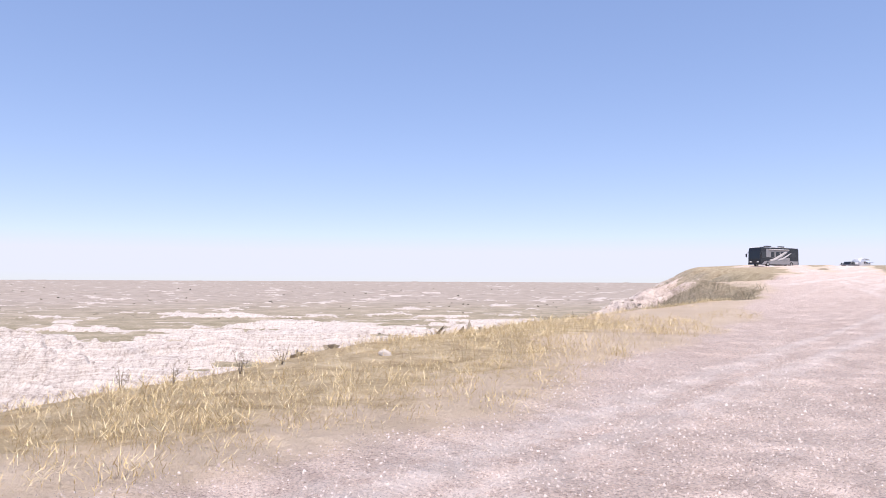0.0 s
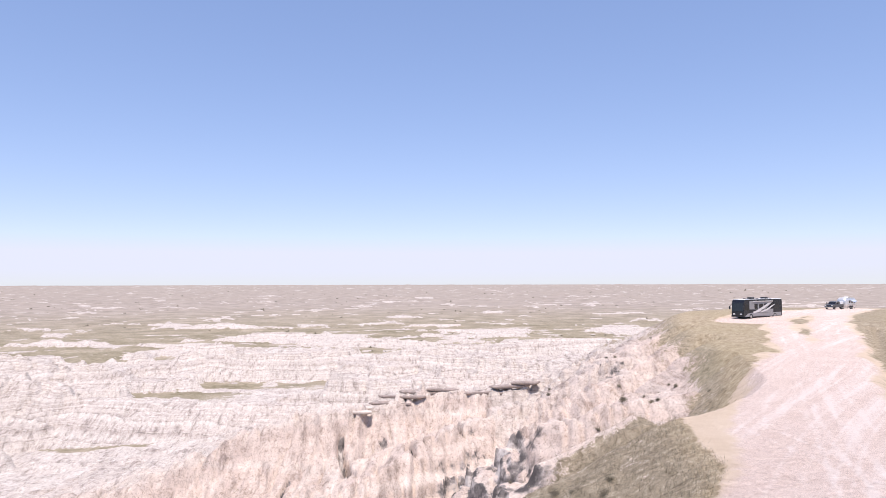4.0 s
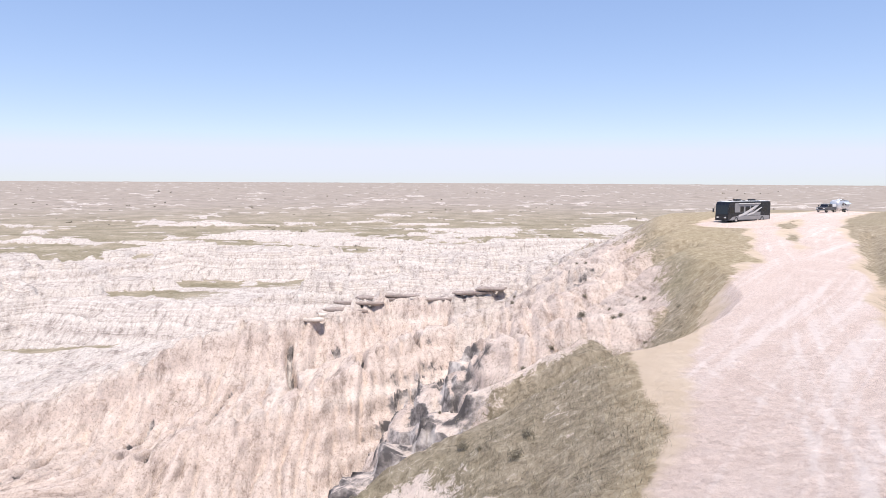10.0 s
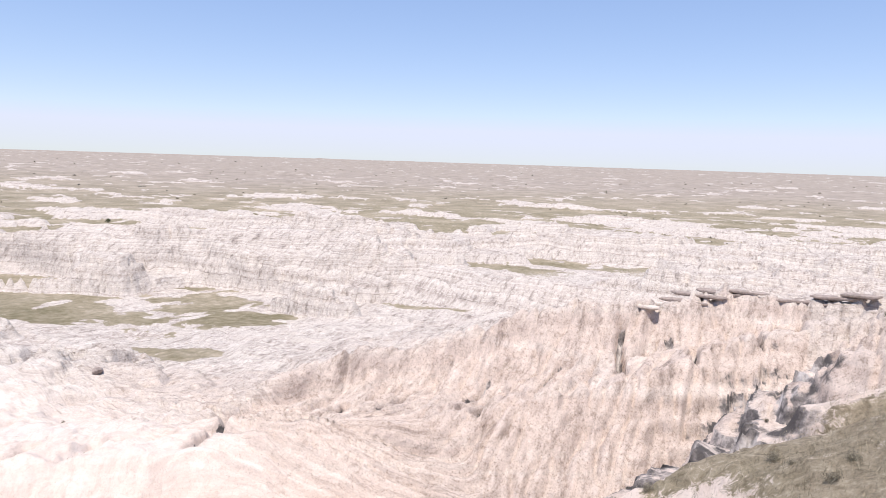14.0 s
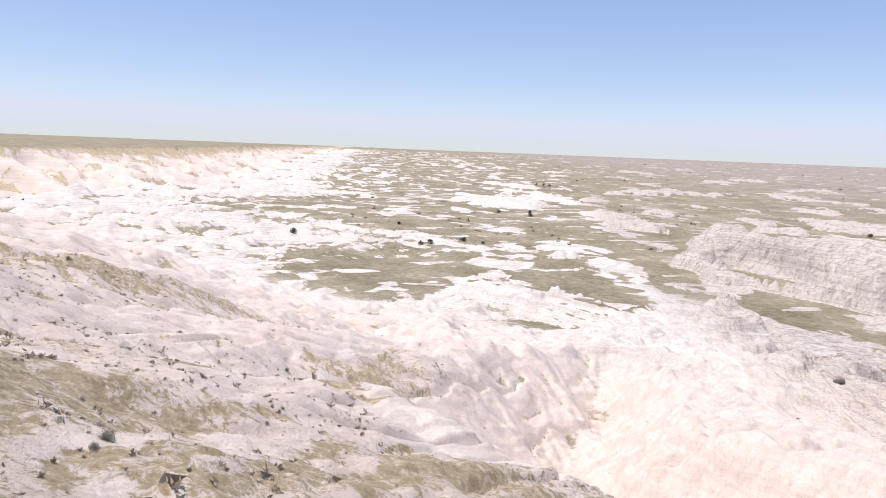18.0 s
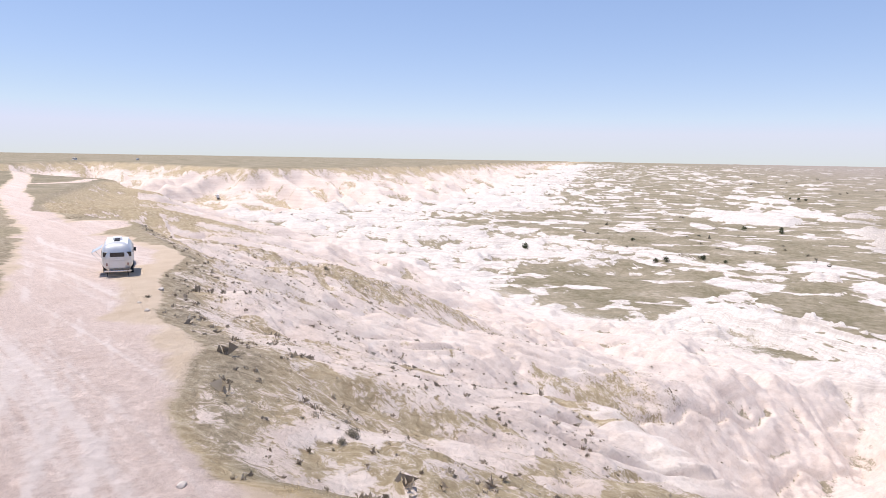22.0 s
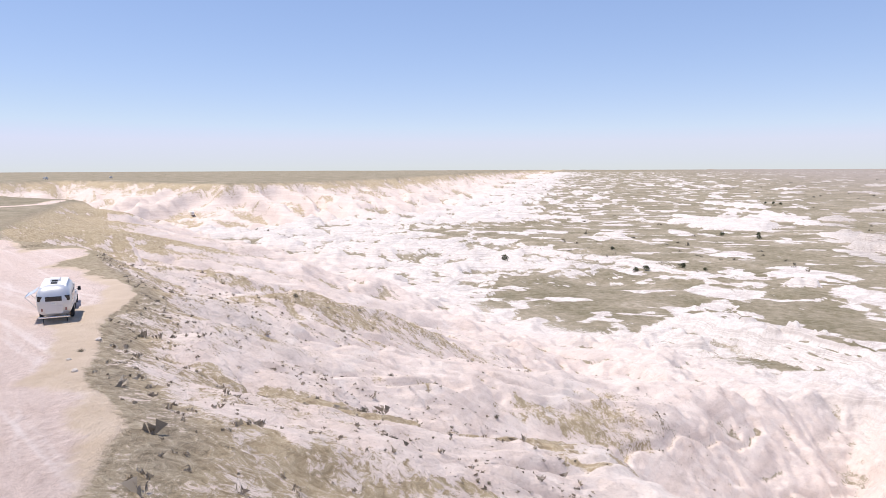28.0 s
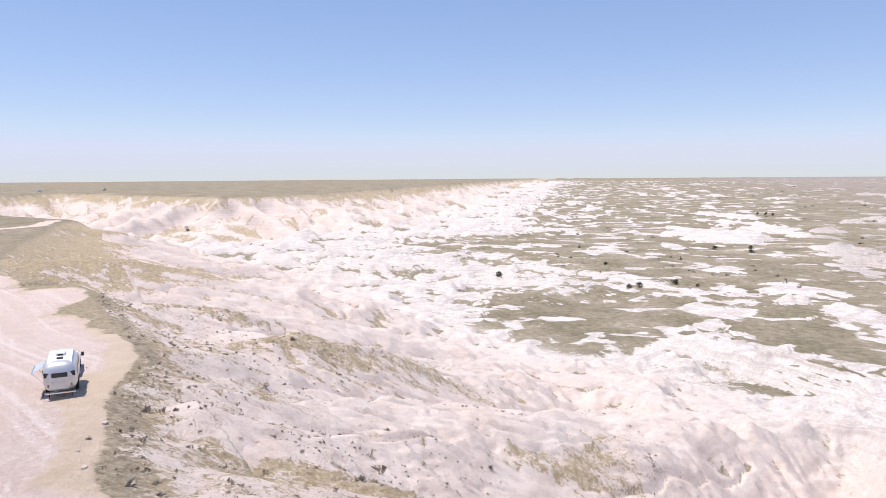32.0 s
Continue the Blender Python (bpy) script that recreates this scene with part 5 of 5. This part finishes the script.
JUNIPERS = []
for k in range(3):
    bm, crown = juniper_parts(40 + k)
    e = new("juniper_tree")
    part("trunk", bm, BARK, e)
    c = new("crown", crown)
    c.parent = e
    tagged(e, "dark green juniper standing alone on the valley floor", "tree", "junipers in the valley")
    JUNIPERS.append(e)
spots = [(-405, -26, 1.5), (-405, -104, 1.2), (-404, 73, 1.2), (-389, 46.5, 0.9), (-390, 52, 1.2), (-479, 39, 0.9), (-578, 155, 1.3), (-594, 131, 1.3), (-340, -146, 1.0),
         (-600, 160, 1.1), (-455, 322, 1.3), (-400, 330, 1.1), (-340, 385, 1.2), (-246, -114, 0.8), (-398, 84, 0.7), (-330, 375, 0.7), (-1072, 294, 1.6), (-1060, 300, 1.4), (-1085, 286, 1.2)]
for k, (tx, ty, size) in enumerate(spots):
    m = pose(tx, ty, ground_at(tx, ty), 0, 0, 77 * k) @ Matrix.Diagonal((size * 1.15, size * 1.15, size * 0.68, 1))
    if k < 3:
        JUNIPERS[k].matrix_world = m
    else:
        t = copy_thing(JUNIPERS[k % 3], m)
        t.matrix_world = m



def far_brush(count):
    a = np.radians(rng.uniform(-32, 133, count))
    r = np.exp(rng.uniform(math.log(420), math.log(3200), count))
    x, y = 6 - r * np.sin(a), 9 + r * np.cos(a)
    z, s, out, patch, cover, _ = terrain(x, y)
    ok = (out > 200) & (patch < 0.3) & (pnoise(x / 200, y / 200, 83) > 0.02)
    x, y, z, r = x[ok], y[ok], z[ok], r[ok]
    n = len(x)
    size = rng.uniform(0.7, 1.7, n) * (0.7 + r / 1800)
    pieces = []
    for k in range(7):
        c = np.stack([x, y, z], -1) + rng.normal(0, 0.5, (n, 3)) * size[:, None] * np.array([1, 1, 0.2])
        c[:, 2] = z - 0.1
        a = rng.normal(0, 0.6, (n, 3)) * size[:, None]
        b = rng.normal(0, 0.6, (n, 3)) * size[:, None]
        a[:, 2], b[:, 2] = np.abs(a[:, 2]) + 0.4 * size, np.abs(b[:, 2]) * 0.5
        pieces.append(np.stack([c, c + a, c + b], 1))
    tagged(new("far_brush", leaf_mesh("far_brush", pieces, SAGE)), "dark low brush dotted over the far prairie", "brush", kind="stuff")


far_brush(1500)


# ---- stones ----
def rock_mesh(name, size, seed, material, flat=1.0):
    r = np.random.default_rng(seed)
    bm = bmesh.new()
    bmesh.ops.create_icosphere(bm, subdivisions=2, radius=1.0)
    cuts = r.normal(0, 1, (7, 3))
    for v in bm.verts:
        p = np.array(v.co)
        for c in cuts:
            n = c / np.linalg.norm(c)
            over = p @ n - 0.72
            if over > 0:
                p = p - n * over * 0.85
        p = p * (1 + 0.06 * r.normal())
        v.co = Vector(p * np.array(size) * np.array([1, 1, flat]))
    me = bpy.data.meshes.new(name)
    bm.to_mesh(me)
    bm.free()
    me.materials.append(material)
    return me


for k, (rx, ry, size) in enumerate(((-6.2, 1.3, 0.2), (-5.6, 1.9, 0.1), (-5.2, 0.9, 0.08), (-1.2, 13.2, 0.16), (-28.5, -15.0, 0.25), (-31.0, -17.3, 0.2), (-113.4, 104.7, 1.5), (-36, -19.0, 0.3))):
    ob = new("rock", rock_mesh("rock", (size, size * 0.7, size * 0.55), 90 + k, ROCK if k != 6 else DARK_ROCK_AND_SHADE))
    ob.matrix_world = pose(rx, ry, ground_at(rx, ry) + size * 0.15, 0, 0, 50 * k)
    tagged(ob, "pale broken sandstone rock lying at the plateau edge" if k != 6 else "dark boulder on a pale clay crest", "rock", "loose rocks")


def ledge_slab(x, y, length, depth, thick, heading, lift, seed):
    """A flat, ragged sheet of hard rock that juts from the crest."""
    r = np.random.default_rng(seed)
    n = 22
    bm = bmesh.new()
    rings = []
    for z, grow in ((-thick * 0.5, 0.86), (-thick * 0.1, 1.0), (thick * 0.35, 0.98), (thick * 0.5, 0.9)):
        ring = []
        for j in range(n):
            a = 2 * math.pi * j / n
            rr = np.random.default_rng(seed * 100 + j).uniform(0.86, 1.05) * grow
            q = (abs(math.cos(a)) ** 5 + abs(math.sin(a)) ** 5) ** (-0.2)
            ring.append(bm.verts.new((math.cos(a) * q * length / 2 * rr, math.sin(a) * q * depth / 2 * rr, z + r.normal(0, thick * 0.04))))
        rings.append(ring)
    for a, b in zip(rings, rings[1:]):
        for j in range(n):
            bm.faces.new((a[j], a[(j + 1) % n], b[(j + 1) % n], b[j]))
    bm.faces.new(rings[0][::-1])
    bm.faces.new(rings[-1])
    me = bpy.data.meshes.new("rock_ledge")
    bm.to_mesh(me)
    bm.free()
    # the dark colour paints in the shade under the overhanging ledges
    me.materials.append(DARK_ROCK_AND_SHADE if seed % 3 else ROCK)
    ob = new("rock_ledge", me)
    ob.matrix_world = pose(x, y, ground_at(x, y) + lift, r.uniform(-3, 3), r.uniform(-3, 3), heading)
    tagged(ob, "flat sandstone ledge in the clay crest, coloured dark brown for its undercut shade" if seed % 3 else "pale flat cap rock on a sandstone ledge", "rock ledge", "sandstone ledges")


for k in range(14):
    lx = -12 + 34 * ((k * 0.382) % 1.0)
    ly = 139.7 + 1.8 * ((k * 0.618) % 1.0) + (0.7 * (lx + 2) if lx < -2 else 0)
    long = 3.0 + 4.6 * ((k * 0.27) % 1.0)
    turn = 7 * math.sin(k * 2.1)
    ledge_slab(lx, ly, 1.25 * long, 2.0, 0.5, turn, -0.38, 3 * k + 1 + (k % 4 == 0) * 2)


def low_scrub(count):
    """Small dark tussocks too many to count."""
    x, y = rng.uniform(-125, 2, count), rng.uniform(-72, 34, count)
    z, s, out, patch, cover, _ = terrain(x, y)
    keep = np.where((s > 0.5) & (out < 85), np.clip(0.35 + 0.8 * pnoise(x / 14, y / 14, 85) - out / 140, 0, 1), 0)
    ok = keep > rng.uniform(0, 1, count)
    x, y, z = x[ok], y[ok], z[ok]
    n = len(x)
    size = np.exp(rng.normal(math.log(0.11), 0.45, n))
    pieces = []
    for k in range(9):
        c = np.stack([x, y, z - 0.02], -1) + rng.normal(0, 0.45, (n, 3)) * size[:, None] * np.array([1, 1, 0])
        a = rng.normal(0, 0.5, (n, 3)) * size[:, None]
        b = rng.normal(0, 0.5, (n, 3)) * size[:, None]
        a[:, 2], b[:, 2] = np.abs(a[:, 2]) + 0.7 * size, np.abs(b[:, 2]) + 0.2 * size
        pieces.append(np.stack([c, c + a, c + b], 1))
    tagged(new("low_scrub", leaf_mesh("low_scrub", pieces, TUSSOCK)), "small brown tussocks scattered on the clay slope", "scrub", kind="stuff")


low_scrub(22000)


def gravel(count):
    """Loose stones on the gravel near the start."""
    x = rng.normal(3, 5, count)
    y = 3.5 + np.abs(rng.normal(0, 7, count))
    z, s, out, patch, cover, _ = terrain(x, y)
    ok = cover > 0.35
    x, y, z = x[ok], y[ok], z[ok]
    n = len(x)
    size = np.exp(rng.normal(math.log(0.0085), 0.4, n)).clip(0.004, 0.03)
    corner = np.array([(1, 0, -0.3), (0, 1, -0.3), (-1, 0, -0.3), (0, -1, -0.3), (0, 0, 0.8)])
    faces = np.array([(0, 1, 4), (1, 2, 4), (2, 3, 4), (3, 0, 4)])
    p = corner[None] * rng.uniform(0.6, 1.3, (n, 5, 1)) * size[:, None, None]
    a = rng.uniform(0, 6.28, n)
    c, s_ = np.cos(a)[:, None], np.sin(a)[:, None]
    px, py = p[..., 0] * c - p[..., 1] * s_, p[..., 0] * s_ + p[..., 1] * c
    p = np.stack([px + x[:, None], py + y[:, None], p[..., 2] + (z + size * 0.25)[:, None]], -1)
    me = bpy.data.meshes.new("gravel")
    me.vertices.add(n * 5)
    me.vertices.foreach_set("co", p.astype(np.float32).ravel())
    idx = (faces[None] + 5 * np.arange(n)[:, None, None]).astype(np.int32)
    me.loops.add(idx.size)
    me.loops.foreach_set("vertex_index", idx.ravel())
    me.polygons.add(n * 4)
    me.polygons.foreach_set("loop_start", np.arange(0, idx.size, 3, dtype=np.int32))
    me.update(calc_edges=True)
    me.materials.append(GRAVEL)
    tagged(new("loose_gravel", me), "loose pale pink gravel stones on the road", "gravel", kind="stuff")


gravel(42000)

# ---- campers far along the rim ----
for k, (cx, cy, turn) in enumerate(((-1180, -820, 20), (-960, -780, 60), (-700, -390, 35), (-640, -460, 80))):
    motorhome("camper", "white camper parked far off on the grassy rim", cx, cy, turn, WHITE, WHITE, PALE, "far campers")
